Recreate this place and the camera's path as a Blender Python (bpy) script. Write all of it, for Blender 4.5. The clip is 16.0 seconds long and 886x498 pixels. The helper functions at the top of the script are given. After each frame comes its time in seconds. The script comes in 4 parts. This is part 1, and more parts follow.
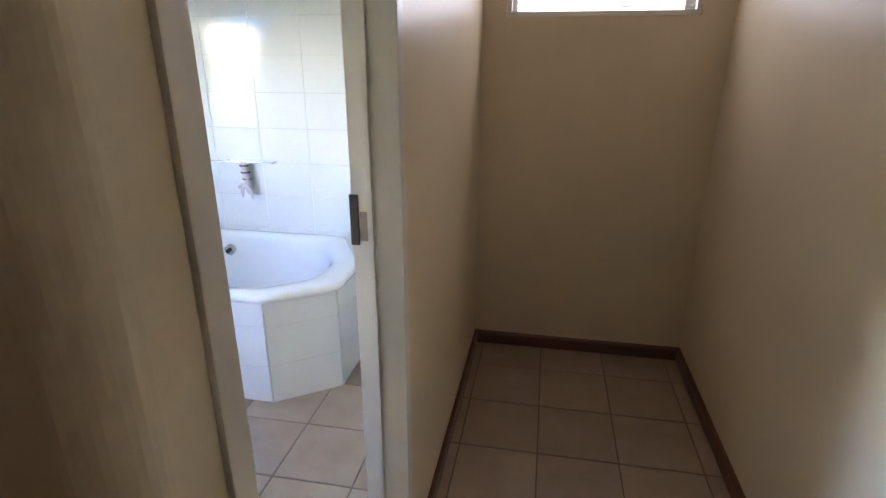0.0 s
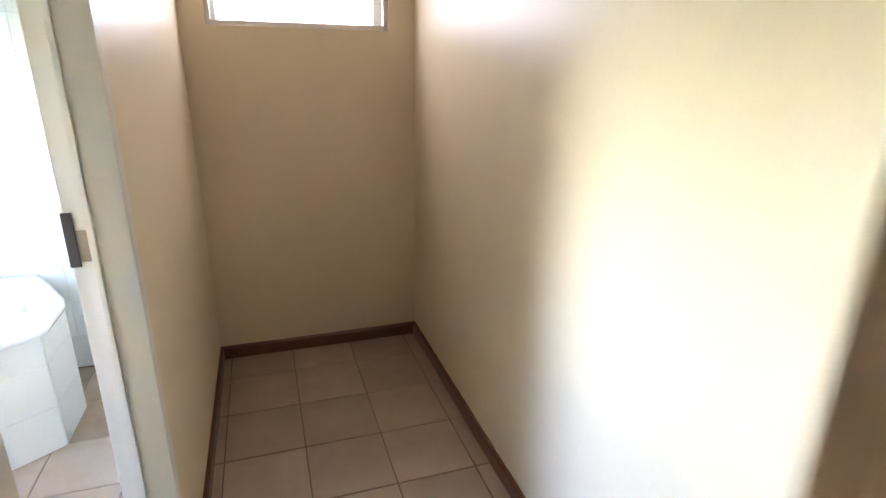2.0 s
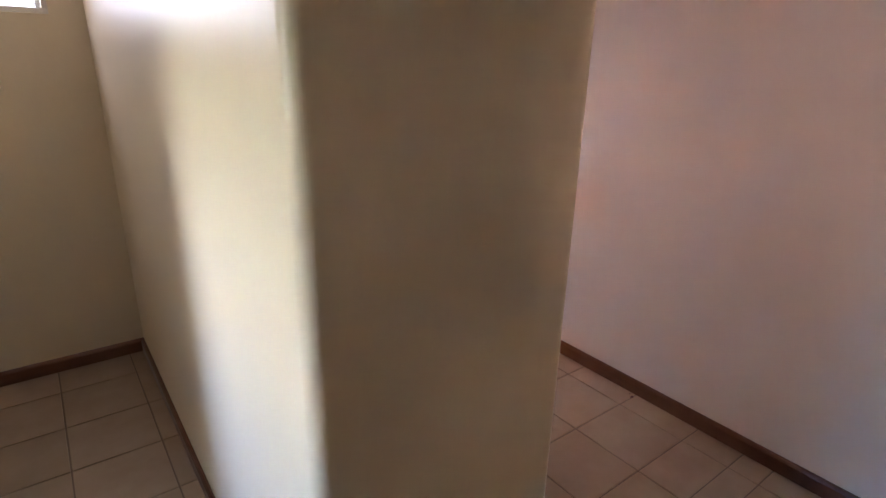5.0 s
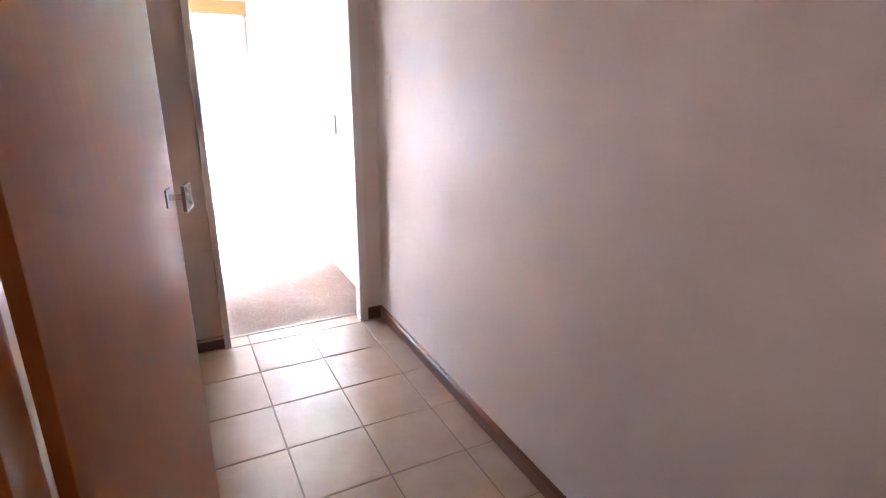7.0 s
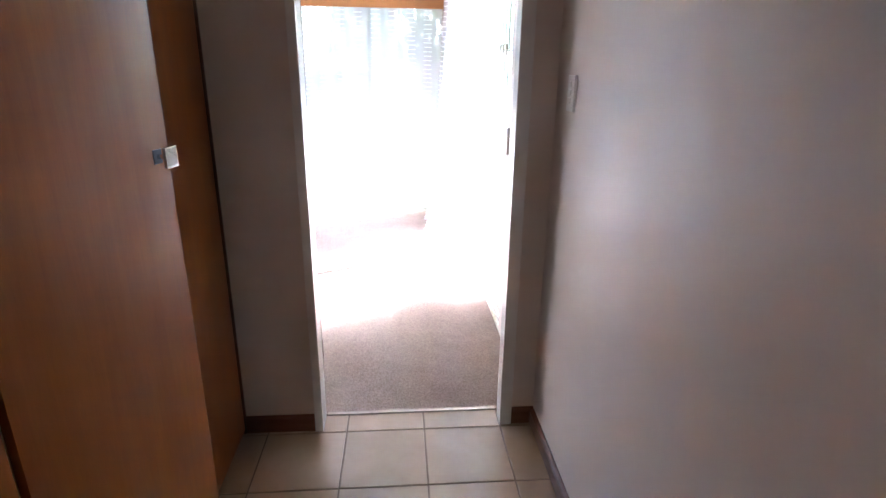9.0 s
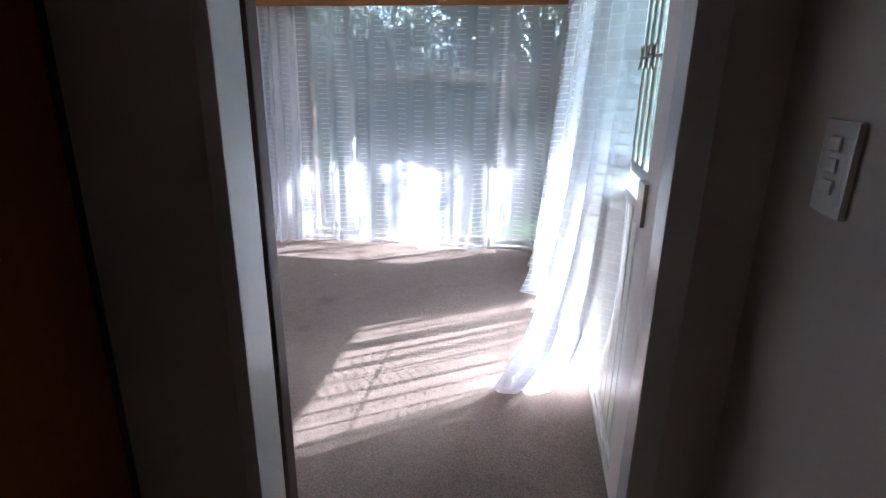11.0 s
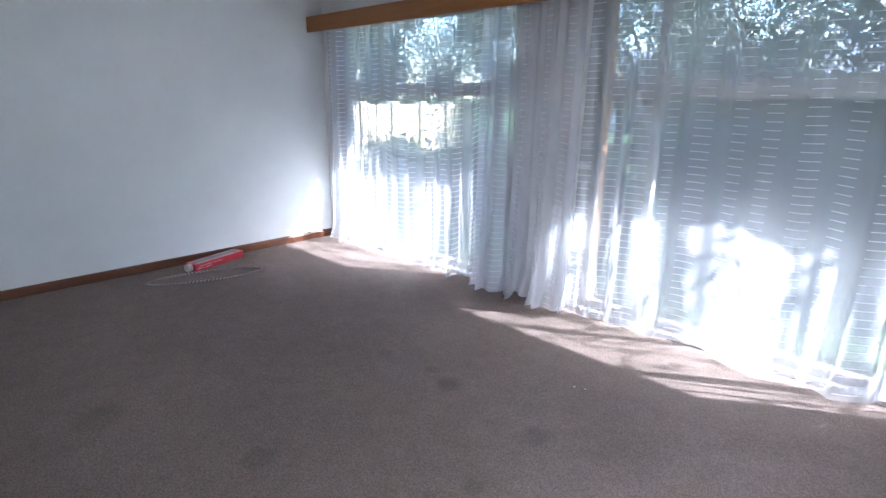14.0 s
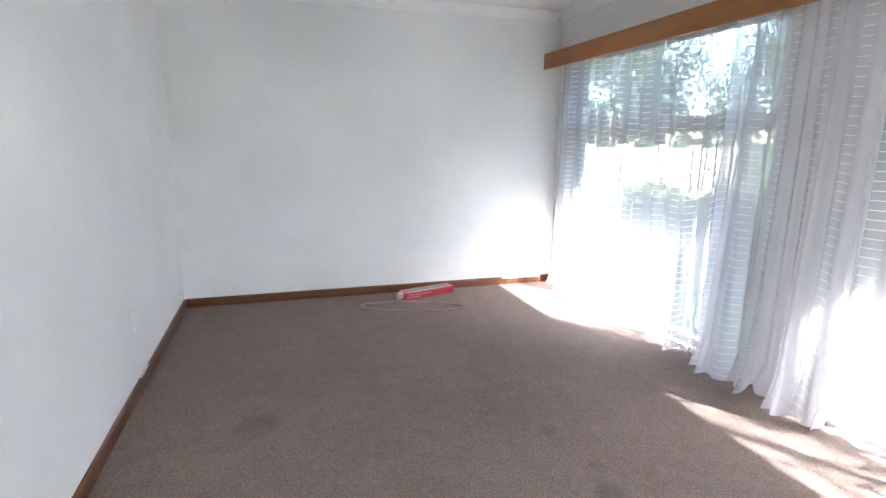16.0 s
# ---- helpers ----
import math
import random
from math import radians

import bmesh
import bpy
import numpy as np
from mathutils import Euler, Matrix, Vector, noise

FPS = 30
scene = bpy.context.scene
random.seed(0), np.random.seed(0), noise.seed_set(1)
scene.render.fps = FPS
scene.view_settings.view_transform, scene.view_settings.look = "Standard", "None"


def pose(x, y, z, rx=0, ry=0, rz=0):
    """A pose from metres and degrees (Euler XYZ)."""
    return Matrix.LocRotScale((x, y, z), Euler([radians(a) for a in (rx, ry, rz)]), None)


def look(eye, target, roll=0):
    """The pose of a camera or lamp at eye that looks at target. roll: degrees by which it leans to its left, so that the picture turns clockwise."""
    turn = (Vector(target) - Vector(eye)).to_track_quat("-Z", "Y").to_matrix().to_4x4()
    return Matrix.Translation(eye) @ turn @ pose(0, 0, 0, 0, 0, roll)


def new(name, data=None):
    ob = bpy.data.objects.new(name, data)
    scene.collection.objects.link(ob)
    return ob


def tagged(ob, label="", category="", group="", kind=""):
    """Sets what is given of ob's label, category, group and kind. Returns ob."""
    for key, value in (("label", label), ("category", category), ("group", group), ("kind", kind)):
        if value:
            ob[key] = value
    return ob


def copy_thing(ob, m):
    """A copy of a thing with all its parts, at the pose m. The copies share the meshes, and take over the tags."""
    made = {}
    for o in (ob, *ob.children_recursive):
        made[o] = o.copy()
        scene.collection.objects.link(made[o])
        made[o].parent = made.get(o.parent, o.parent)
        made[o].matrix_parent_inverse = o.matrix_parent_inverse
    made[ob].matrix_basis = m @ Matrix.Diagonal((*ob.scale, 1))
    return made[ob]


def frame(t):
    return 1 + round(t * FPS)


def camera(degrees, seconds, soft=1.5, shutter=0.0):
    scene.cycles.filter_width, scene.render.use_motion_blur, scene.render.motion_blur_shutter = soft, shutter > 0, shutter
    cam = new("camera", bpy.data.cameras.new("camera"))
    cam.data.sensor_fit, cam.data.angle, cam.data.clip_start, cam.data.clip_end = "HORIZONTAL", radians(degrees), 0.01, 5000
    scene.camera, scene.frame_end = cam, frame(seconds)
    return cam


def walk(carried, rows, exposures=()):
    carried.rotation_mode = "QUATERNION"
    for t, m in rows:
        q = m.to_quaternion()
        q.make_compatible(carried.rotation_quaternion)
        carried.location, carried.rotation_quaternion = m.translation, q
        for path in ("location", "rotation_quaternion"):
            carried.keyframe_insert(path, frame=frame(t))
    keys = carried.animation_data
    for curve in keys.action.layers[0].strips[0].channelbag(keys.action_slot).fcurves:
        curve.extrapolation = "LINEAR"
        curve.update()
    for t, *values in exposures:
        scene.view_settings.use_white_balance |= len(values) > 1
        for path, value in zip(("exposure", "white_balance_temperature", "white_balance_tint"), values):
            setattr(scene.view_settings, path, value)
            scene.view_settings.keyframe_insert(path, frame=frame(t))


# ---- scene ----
cam = camera(78.9, 16.0)

PATH = [
    (0, (0.14, 0.005, 1.579), (-0.211, 1.856, 0.908), 0.1),
    (0.5, (0.137, -0.026, 1.571), (0.054, 1.86, 0.909), 0.5),
    (1, (0.135, -0.069, 1.607), (0.301, 1.808, 0.937), 0.6),
    (1.5, (0.124, -0.105, 1.572), (0.522, 1.745, 0.933), 0.9),
    (2, (0.118, -0.137, 1.582), (0.724, 1.66, 0.945), 0.9),
    (2.5, (0.135, -0.195, 1.567), (0.911, 1.54, 0.944), 0.8),
    (3, (0.14, -0.247, 1.571), (1.118, 1.382, 0.948), 1.0),
    (3.5, (0.221, -0.266, 1.579), (1.317, 1.285, 0.95), 1.0),
    (4, (0.358, -0.315, 1.594), (1.488, 1.206, 0.955), 0.9),
    (4.5, (0.488, -0.367, 1.594), (1.631, 1.142, 0.947), 1.2),
    (5, (0.645, -0.379, 1.593), (1.785, 1.128, 0.937), 1.3),
    (5.2, (0.744, -0.359, 1.594), (1.886, 1.144, 0.935), 1.5),
    (7.3, (1.904, 0.068, 1.502), (2.698, 1.793, 0.873), 0.5),
    (7.5, (1.962, 0.152, 1.495), (2.701, 1.901, 0.870), 0.4),
    (7.7, (2.031, 0.222, 1.48), (2.7, 2.0, 0.856), 0.3),
    (8, (2.134, 0.411, 1.475), (2.652, 2.235, 0.843), 0.5),
    (8.5, (2.26, 0.638, 1.458), (2.551, 2.513, 0.828), 0.5),
    (9, (2.319, 0.93, 1.486), (2.476, 2.821, 0.852), 0.8),
    (9.2, (2.366, 1.051, 1.5), (2.485, 2.944, 0.864), 0.7),
    (11.3, (2.524, 2.199, 1.519), (2.18, 4.074, 0.912), 0.9),
    (11.5, (2.532, 2.324, 1.518), (2.15, 4.194, 0.918), 0.9),
    (12, (2.54, 2.571, 1.526), (1.953, 4.389, 0.934), 0.3),
    (12.5, (2.503, 2.812, 1.507), (1.708, 4.553, 0.927), 0.7),
    (13, (2.467, 3.082, 1.481), (1.512, 4.747, 0.921), 0.5),
    (13.5, (2.412, 3.311, 1.495), (1.292, 4.871, 0.936), 0.7),
    (14, (2.34, 3.541, 1.455), (0.992, 4.914, 0.91), 0.5),
    (14.5, (2.281, 3.725, 1.392), (0.767, 4.922, 0.868), 0.5),
    (15, (2.221, 3.891, 1.398), (0.579, 4.926, 0.913), 0.2),
    (15.5, (2.187, 4.029, 1.397), (0.434, 4.89, 0.966), 0.6),
    (16, (2.24, 4.15, 1.389), (0.366, 4.726, 0.992), 0.5),
]
EXPO = [
    (0.0, 6.1, 6450, 29), (1.0, 6.7, 6450, 28), (2.0, 7.15, 6450, 27), (2.8, 7.2, 6450, 27), (3.5, 6.95, 6400, 28),
    (5.0, 6.65, 6250, 31), (6.2, 6.5, 6100, 28), (7.3, 6.55, 5700, 22), (8.5, 5.95, 5700, 20), (9.2, 5.0, 5600, 18),
    (10.3, 3.5, 5500, 16), (11.3, 2.45, 5300, 14), (12.4, 2.15, 5200, 14), (13.4, 2.5, 5250, 14), (14.5, 2.95, 5350, 13), (16.0, 3.5, 5850, 13),
]
walk(cam, [(t, look(eye, target, roll)) for t, eye, target, roll in PATH], EXPO)

# world and sun
SUN_WAY = Vector((0.85, 0.53, 0.755)).normalized()
world = bpy.data.worlds.new("world")
scene.world = world
world.use_nodes = True
nt = world.node_tree
sky = nt.nodes.new("ShaderNodeTexSky")
sky.sky_type, sky.sun_disc = "NISHITA", False
sky.sun_elevation = math.asin(SUN_WAY.z)
sky.sun_rotation = math.atan2(SUN_WAY.x, SUN_WAY.y)
sky.dust_density, sky.ozone_density = 0.6, 1.2
nt.links.new(sky.outputs[0], nt.nodes["Background"].inputs[0])
nt.nodes["Background"].inputs[1].default_value = 0.15
sun = new("sun", bpy.data.lights.new("sun", "SUN"))
sun.data.energy, sun.data.angle, sun.data.color = 4.2, radians(0.5), (1.0, 0.97, 0.92)
sun.matrix_world = look(SUN_WAY * 20, (0, 0, 0))


def area_lamp(name, x, y, z, w, h, target, power, color=(0.86, 0.93, 1.0)):
    ob = new(name, bpy.data.lights.new(name, "AREA"))
    ob.data.shape, ob.data.size, ob.data.size_y, ob.data.energy, ob.data.color = "RECTANGLE", w, h, power, color
    ob.matrix_world = look((x, y, z), target)
    return ob


# the sky's light at the bathroom window and the high window
area_lamp("sky_light_bathroom", -2.62, 1.05, 1.82, 0.7, 0.3, (-1.5, 0.98, 0.0), 0.17, (0.13, 0.42, 1.0))
area_lamp("ground_light_bathroom", -2.62, 1.05, 1.25, 0.5, 0.3, (-1.2, 0.95, 2.8), 0.015, (1.0, 0.93, 0.72))
area_lamp("sky_light_high", 0.355, 2.99, 2.02, 0.8, 0.45, (0.355, 0, 1.6), 0.085)
# added warm fill on the passage walls; the hall wall behind has no opening
area_lamp("fill_light_hall", 1.95, -1.18, 1.8, 0.5, 0.5, (2.85, 1.2, 1.2), 0.04, (1.0, 0.74, 0.60)).data.spread = radians(70)


# ---- materials ----
def nodes_of(name):
    m = bpy.data.materials.new(name)
    m.use_nodes = True
    t = m.node_tree
    return m, t, t.nodes["Principled BSDF"]


def tex(t, kind, scale, detail=4.0, rough=0.55, stretch=None):
    co = t.nodes.new("ShaderNodeTexCoord")
    mp = t.nodes.new("ShaderNodeMapping")
    t.links.new(co.outputs["Object"], mp.inputs[0])
    if stretch:
        mp.inputs["Scale"].default_value = stretch
    n = t.nodes.new(kind)
    t.links.new(mp.outputs[0], n.inputs["Vector"])
    n.inputs["Scale"].default_value = scale
    if kind == "ShaderNodeTexNoise":
        n.inputs["Detail"].default_value, n.inputs["Roughness"].default_value = detail, rough
    return n


def ramp(t, src, stops):
    r = t.nodes.new("ShaderNodeValToRGB")
    while len(r.color_ramp.elements) < len(stops):
        r.color_ramp.elements.new(0.5)
    for e, (p, c) in zip(r.color_ramp.elements, stops):
        e.position, e.color = p, (*c, 1) if len(c) == 3 else c
    t.links.new(src, r.inputs[0])
    return r.outputs[0]


def mixc(t, fac, a, b, kind="MIX"):
    m = t.nodes.new("ShaderNodeMix")
    m.data_type, m.blend_type = "RGBA", kind
    for s, v in ((0, fac), (6, a), (7, b)):
        if isinstance(v, (int, float)):
            m.inputs[s].default_value = v
        elif isinstance(v, tuple):
            m.inputs[s].default_value = (*v, 1)
        else:
            t.links.new(v, m.inputs[s])
    return m.outputs[2]


def bump(t, p, src, strength=0.2, dist=0.002):
    b = t.nodes.new("ShaderNodeBump")
    b.inputs["Strength"].default_value, b.inputs["Distance"].default_value = strength, dist
    t.links.new(src, b.inputs["Height"])
    t.links.new(b.outputs[0], p.inputs["Normal"])


def scale_col(c, k):
    return tuple(min(1, v * k) for v in c)


def painted(name, c, rough=0.45, stain=0.08, grain=90.0, relief=0.15):
    m, t, p = nodes_of(name)
    big = tex(t, "ShaderNodeTexNoise", 1.3, 5.0, 0.6)
    small = tex(t, "ShaderNodeTexNoise", grain, 3.0)
    col = ramp(t, big.outputs[0], [(0.3, scale_col(c, 1 - stain)), (0.7, scale_col(c, 1 + stain * 0.4))])
    t.links.new(mixc(t, 0.05, col, small.outputs[1], "OVERLAY"), p.inputs["Base Color"])
    t.links.new(ramp(t, big.outputs[0], [(0.3, (rough * 0.85,) * 3), (0.7, (rough * 1.15,) * 3)]), p.inputs["Roughness"])
    bump(t, p, small.outputs[0], relief, 0.001)
    return m


def wood(name, dark, light, rough=0.35, along="z", scale=6.0):
    m, t, p = nodes_of(name)
    st = {"z": (1, 1, 0.08), "x": (0.08, 1, 1), "y": (1, 0.08, 1)}[along]
    g = tex(t, "ShaderNodeTexNoise", scale * 3, 8.0, 0.62, st)
    g.inputs["Distortion"].default_value = 0.6
    f = tex(t, "ShaderNodeTexNoise", scale * 30, 3.0, 0.6, st)
    c1 = ramp(t, g.outputs[0], [(0.2, dark), (0.8, light)])
    t.links.new(mixc(t, 0.15, c1, f.outputs[0], "MULTIPLY"), p.inputs["Base Color"])
    t.links.new(ramp(t, g.outputs[0], [(0.3, (rough * 0.92,) * 3), (0.7, (rough * 1.08,) * 3)]), p.inputs["Roughness"])
    bump(t, p, f.outputs[0], 0.04, 0.001)
    return m


M_CREAM = painted("cream_wall_paint", (0.76, 0.63, 0.44), 0.38)
M_PINK = painted("pale_hall_paint", (0.69, 0.61, 0.54), 0.46)
M_WHITEWALL = painted("white_wall_paint", (0.78, 0.78, 0.76), 0.55)
M_CEIL = painted("ceiling_white", (0.82, 0.82, 0.80), 0.7)
M_FRAME = painted("white_gloss_frame", (0.74, 0.72, 0.68), 0.22, 0.05)
M_FRAMECREAM = painted("cream_gloss_frame", (0.74, 0.685, 0.60), 0.3, 0.05)
M_BASE = wood("skirting_wood", (0.09, 0.028, 0.012), (0.19, 0.07, 0.03), 0.3, "x")
M_DOORWOOD = wood("cupboard_veneer", (0.26, 0.072, 0.013), (0.36, 0.115, 0.023), 0.3)
M_DOORWOOD.node_tree.nodes["Principled BSDF"].inputs["Specular IOR Level"].default_value = 0.18
M_DARKDOOR = wood("dark_door_wood", (0.055, 0.026, 0.016), (0.11, 0.048, 0.028), 0.55)
M_PELMET = wood("pelmet_wood", (0.30, 0.11, 0.028), (0.48, 0.21, 0.06), 0.4, "x")
M_BATHTILE, _t, _p = nodes_of("glazed_white_tile")
_p.inputs["Base Color"].default_value, _p.inputs["Roughness"].default_value = (0.80, 0.81, 0.80, 1), 0.12
_n = tex(_t, "ShaderNodeTexNoise", 5.0)
bump(_t, _p, _n.outputs[0], 0.05, 0.003)
M_GROUTW = painted("white_grout", (0.70, 0.70, 0.68), 0.8)
M_TUB, _t, _p = nodes_of("white_acrylic")
_p.inputs["Base Color"].default_value, _p.inputs["Roughness"].default_value = (0.85, 0.86, 0.86, 1), 0.08
M_CHROME, _t, _p = nodes_of("chrome")
_p.inputs["Base Color"].default_value, _p.inputs["Metallic"].default_value, _p.inputs["Roughness"].default_value = (0.6, 0.6, 0.62, 1), 1.0, 0.15
M_DARKMETAL = painted("dark_bronze", (0.06, 0.045, 0.04), 0.35)
M_BRASS, _t, _p = nodes_of("worn_steel")
_p.inputs["Base Color"].default_value, _p.inputs["Metallic"].default_value, _p.inputs["Roughness"].default_value = (0.35, 0.30, 0.25, 1), 1.0, 0.35
M_PLASTIC = painted("white_plastic", (0.78, 0.76, 0.72), 0.3, 0.03)
M_GROUT = painted("brown_grout", (0.20, 0.14, 0.10), 0.9, 0.3)
M_BLACK = painted("black_lines", (0.03, 0.03, 0.03), 0.5)
M_RED = painted("red_card", (0.42, 0.022, 0.035), 0.35, 0.25, 20.0)
M_WHITECARD = painted("white_card", (0.75, 0.74, 0.72), 0.4)


def tile_material(name, a, b, rough):
    m, t, p = nodes_of(name)
    info = t.nodes.new("ShaderNodeObjectInfo")
    n = tex(t, "ShaderNodeTexNoise", 5.0, 8.0, 0.6)
    add = t.nodes.new("ShaderNodeVectorMath")
    add.operation = "SCALE"
    comb = t.nodes.new("ShaderNodeVectorMath")
    comb.operation = "ADD"
    t.links.new(info.outputs["Location"], add.inputs[0])
    add.inputs["Scale"].default_value = 3.7
    t.links.new(n.inputs["Vector"].links[0].from_socket, comb.inputs[0])
    t.links.new(add.outputs[0], comb.inputs[1])
    t.links.new(comb.outputs[0], n.inputs["Vector"])
    col = ramp(t, n.outputs[0], [(0.2, a), (0.8, b)])
    tone = ramp(t, info.outputs["Random"], [(0.0, (0.9, 0.9, 0.9)), (1.0, (1.06, 1.05, 1.04))])
    t.links.new(mixc(t, 1.0, col, tone, "MULTIPLY"), p.inputs["Base Color"])
    t.links.new(ramp(t, n.outputs[0], [(0.3, (rough * 0.92,) * 3), (0.7, (rough * 1.08,) * 3)]), p.inputs["Roughness"])
    f = tex(t, "ShaderNodeTexNoise", 60.0, 4.0)
    bump(t, p, f.outputs[0], 0.1, 0.001)
    return m


M_TILE = tile_material("beige_floor_tile", (0.33, 0.23, 0.15), (0.45, 0.335, 0.24), 0.24)
M_TILE.node_tree.nodes["Principled BSDF"].inputs["Coat Weight"].default_value = 0.6
M_TILE.node_tree.nodes["Principled BSDF"].inputs["Coat Roughness"].default_value = 0.3


STAINS = [(0.60, 5.37, 0.07, 0.26), (0.09, 5.36, 0.05, 0.15), (0.46, 4.38, 0.08, 0.17), (1.19, 5.33, 0.08, 0.17), (-0.34, 4.0, 0.12, 0.15), (-0.17, 5.15, 0.06, 0.10), (1.20, 4.88, 0.05, 0.15), (0.42, 5.42, 0.05, 0.15)]


def carpet_material():
    m, t, p = nodes_of("taupe_carpet")
    fine = tex(t, "ShaderNodeTexNoise", 190.0, 3.0, 0.7)
    mid = tex(t, "ShaderNodeTexNoise", 9.0, 5.0, 0.6)
    big = tex(t, "ShaderNodeTexNoise", 1.6, 3.0, 0.5)
    c = ramp(t, fine.outputs[0], [(0.36, (0.18, 0.133, 0.107)), (0.64, (0.38, 0.298, 0.255))])
    c = mixc(t, 1.0, c, ramp(t, mid.outputs[0], [(0.3, (0.89, 0.88, 0.87)), (0.6, (1, 1, 1))]), "MULTIPLY")
    c = mixc(t, 1.0, c, ramp(t, big.outputs[0], [(0.3, (0.92, 0.91, 0.9)), (0.65, (1, 1, 1))]), "MULTIPLY")
    geo = t.nodes.new("ShaderNodeNewGeometry")
    wob = tex(t, "ShaderNodeTexNoise", 14.0, 3.0)
    addv = t.nodes.new("ShaderNodeVectorMath")
    addv.operation = "MULTIPLY_ADD"
    t.links.new(wob.outputs[1], addv.inputs[0])
    addv.inputs[1].default_value = (0.05, 0.05, 0)
    t.links.new(geo.outputs["Position"], addv.inputs[2])
    for sx, sy, sr, dark in STAINS:
        d = t.nodes.new("ShaderNodeVectorMath")
        d.operation = "DISTANCE"
        t.links.new(addv.outputs[0], d.inputs[0])
        d.inputs[1].default_value = (sx + 0.025, sy + 0.025, 0.002)
        ring = ramp(t, d.outputs["Value"], [(sr * 0.55, (1 - dark,) * 3), (sr * 1.15, (1, 1, 1))])
        c = mixc(t, 1.0, c, ring, "MULTIPLY")
    t.links.new(c, p.inputs["Base Color"])
    p.inputs["Roughness"].default_value = 0.97
    p.inputs["Specular IOR Level"].default_value = 0.1
    bump(t, p, fine.outputs[0], 0.8, 0.006)
    return m


M_CARPET = carpet_material()


def sheer_material(name, open_share, laddered=0.48, thread=0.12):
    """A thin white voile with woven cross threads."""
    m = bpy.data.materials.new(name)
    m.use_nodes = True
    t = m.node_tree
    t.nodes.clear()
    out = t.nodes.new("ShaderNodeOutputMaterial")
    uv = t.nodes.new("ShaderNodeUVMap")
    sep = t.nodes.new("ShaderNodeSeparateXYZ")
    t.links.new(uv.outputs[0], sep.inputs[0])

    def math_node(op, a, b=None):
        n = t.nodes.new("ShaderNodeMath")
        n.operation = op
        for i, v in enumerate((a, b)):
            if v is None:
                continue
            if isinstance(v, (int, float)):
                n.inputs[i].default_value = v
            else:
                t.links.new(v, n.inputs[i])
        return n.outputs[0]

    column = math_node("MULTIPLY", sep.outputs[0], 3.4)
    step = math_node("MULTIPLY", math_node("FLOOR", column), 0.37)
    rung = math_node("FRACT", math_node("ADD", math_node("MULTIPLY", sep.outputs[1], 23.0), step))
    lines = math_node("MULTIPLY", math_node("LESS_THAN", rung, thread), math_node("LESS_THAN", math_node("FRACT", column), laddered))
    cover = math_node("ADD", 1.0 - open_share, math_node("MULTIPLY", lines, open_share * 0.95))
    tr = t.nodes.new("ShaderNodeBsdfTransparent")
    df = t.nodes.new("ShaderNodeBsdfDiffuse")
    tl = t.nodes.new("ShaderNodeBsdfTranslucent")
    df.inputs[0].default_value = tl.inputs[0].default_value = (0.90, 0.895, 0.92, 1)
    cloth = t.nodes.new("ShaderNodeMixShader")
    t.links.new(math_node("SUBTRACT", 0.58, math_node("MULTIPLY", lines, 0.36)), cloth.inputs[0])
    t.links.new(df.outputs[0], cloth.inputs[1])
    t.links.new(tl.outputs[0], cloth.inputs[2])
    mx = t.nodes.new("ShaderNodeMixShader")
    t.links.new(cover, mx.inputs[0])
    t.links.new(tr.outputs[0], mx.inputs[1])
    t.links.new(cloth.outputs[0], mx.inputs[2])
    t.links.new(mx.outputs[0], out.inputs[0])
    return m


M_SHEER = sheer_material("white_voile", 0.56, 0.48, 0.10)
M_SHEER2 = sheer_material("white_voile_dense", 0.34, 0.34, 0.08)
M_SHEER4 = sheer_material("white_voile_layered", 0.14, 0.85, 0.16)
M_SHEER3 = sheer_material("white_voile_side", 0.52, 0.75, 0.18)


def glass_material(name, rough=0.0, tint=(0.95, 0.98, 0.97)):
    m, t, p = nodes_of(name)
    p.inputs["Base Color"].default_value = (*tint, 1)
    p.inputs["Transmission Weight"].default_value = 1.0
    p.inputs["Roughness"].default_value = rough
    p.inputs["IOR"].default_value = 1.45
    return m, t, p


M_GLASS, _t, _p = glass_material("window_glass")
M_FROST, _t, _p = glass_material("obscure_glass", 0.25, (0.80, 0.92, 0.90))
_n = tex(_t, "ShaderNodeTexVoronoi", 60.0)
bump(_t, _p, _n.outputs[0], 0.8, 0.004)


# ---- building helpers ----
def box(bm, x0, x1, y0, y1, z0, z1, bevel=0.0):
    vs = [bm.verts.new((x, y, z)) for z in (z0, z1) for y in (y0, y1) for x in (x0, x1)]
    fs = [bm.faces.new([vs[i] for i in q]) for q in ((0, 2, 3, 1), (4, 5, 7, 6), (0, 1, 5, 4), (2, 6, 7, 3), (0, 4, 6, 2), (1, 3, 7, 5))]
    if bevel:
        es = list({e for f in fs for e in f.edges})
        bmesh.ops.bevel(bm, geom=es, offset=bevel, segments=2, affect="EDGES", profile=0.7)
    return vs


def rod(bm, a, b, r, n=10, r2=None):
    a, b = Vector(a), Vector(b)
    q = (b - a).to_track_quat("Z", "Y")
    r2 = r if r2 is None else r2
    rings = []
    for p, rr in ((a, r), (b, r2)):
        rings.append([bm.verts.new(p + q @ Vector((math.cos(i * 2 * math.pi / n) * rr, math.sin(i * 2 * math.pi / n) * rr, 0))) for i in range(n)])
    for i in range(n):
        bm.faces.new((rings[0][i], rings[0][(i + 1) % n], rings[1][(i + 1) % n], rings[1][i]))
    bm.faces.new(rings[0][::-1])
    bm.faces.new(rings[1])


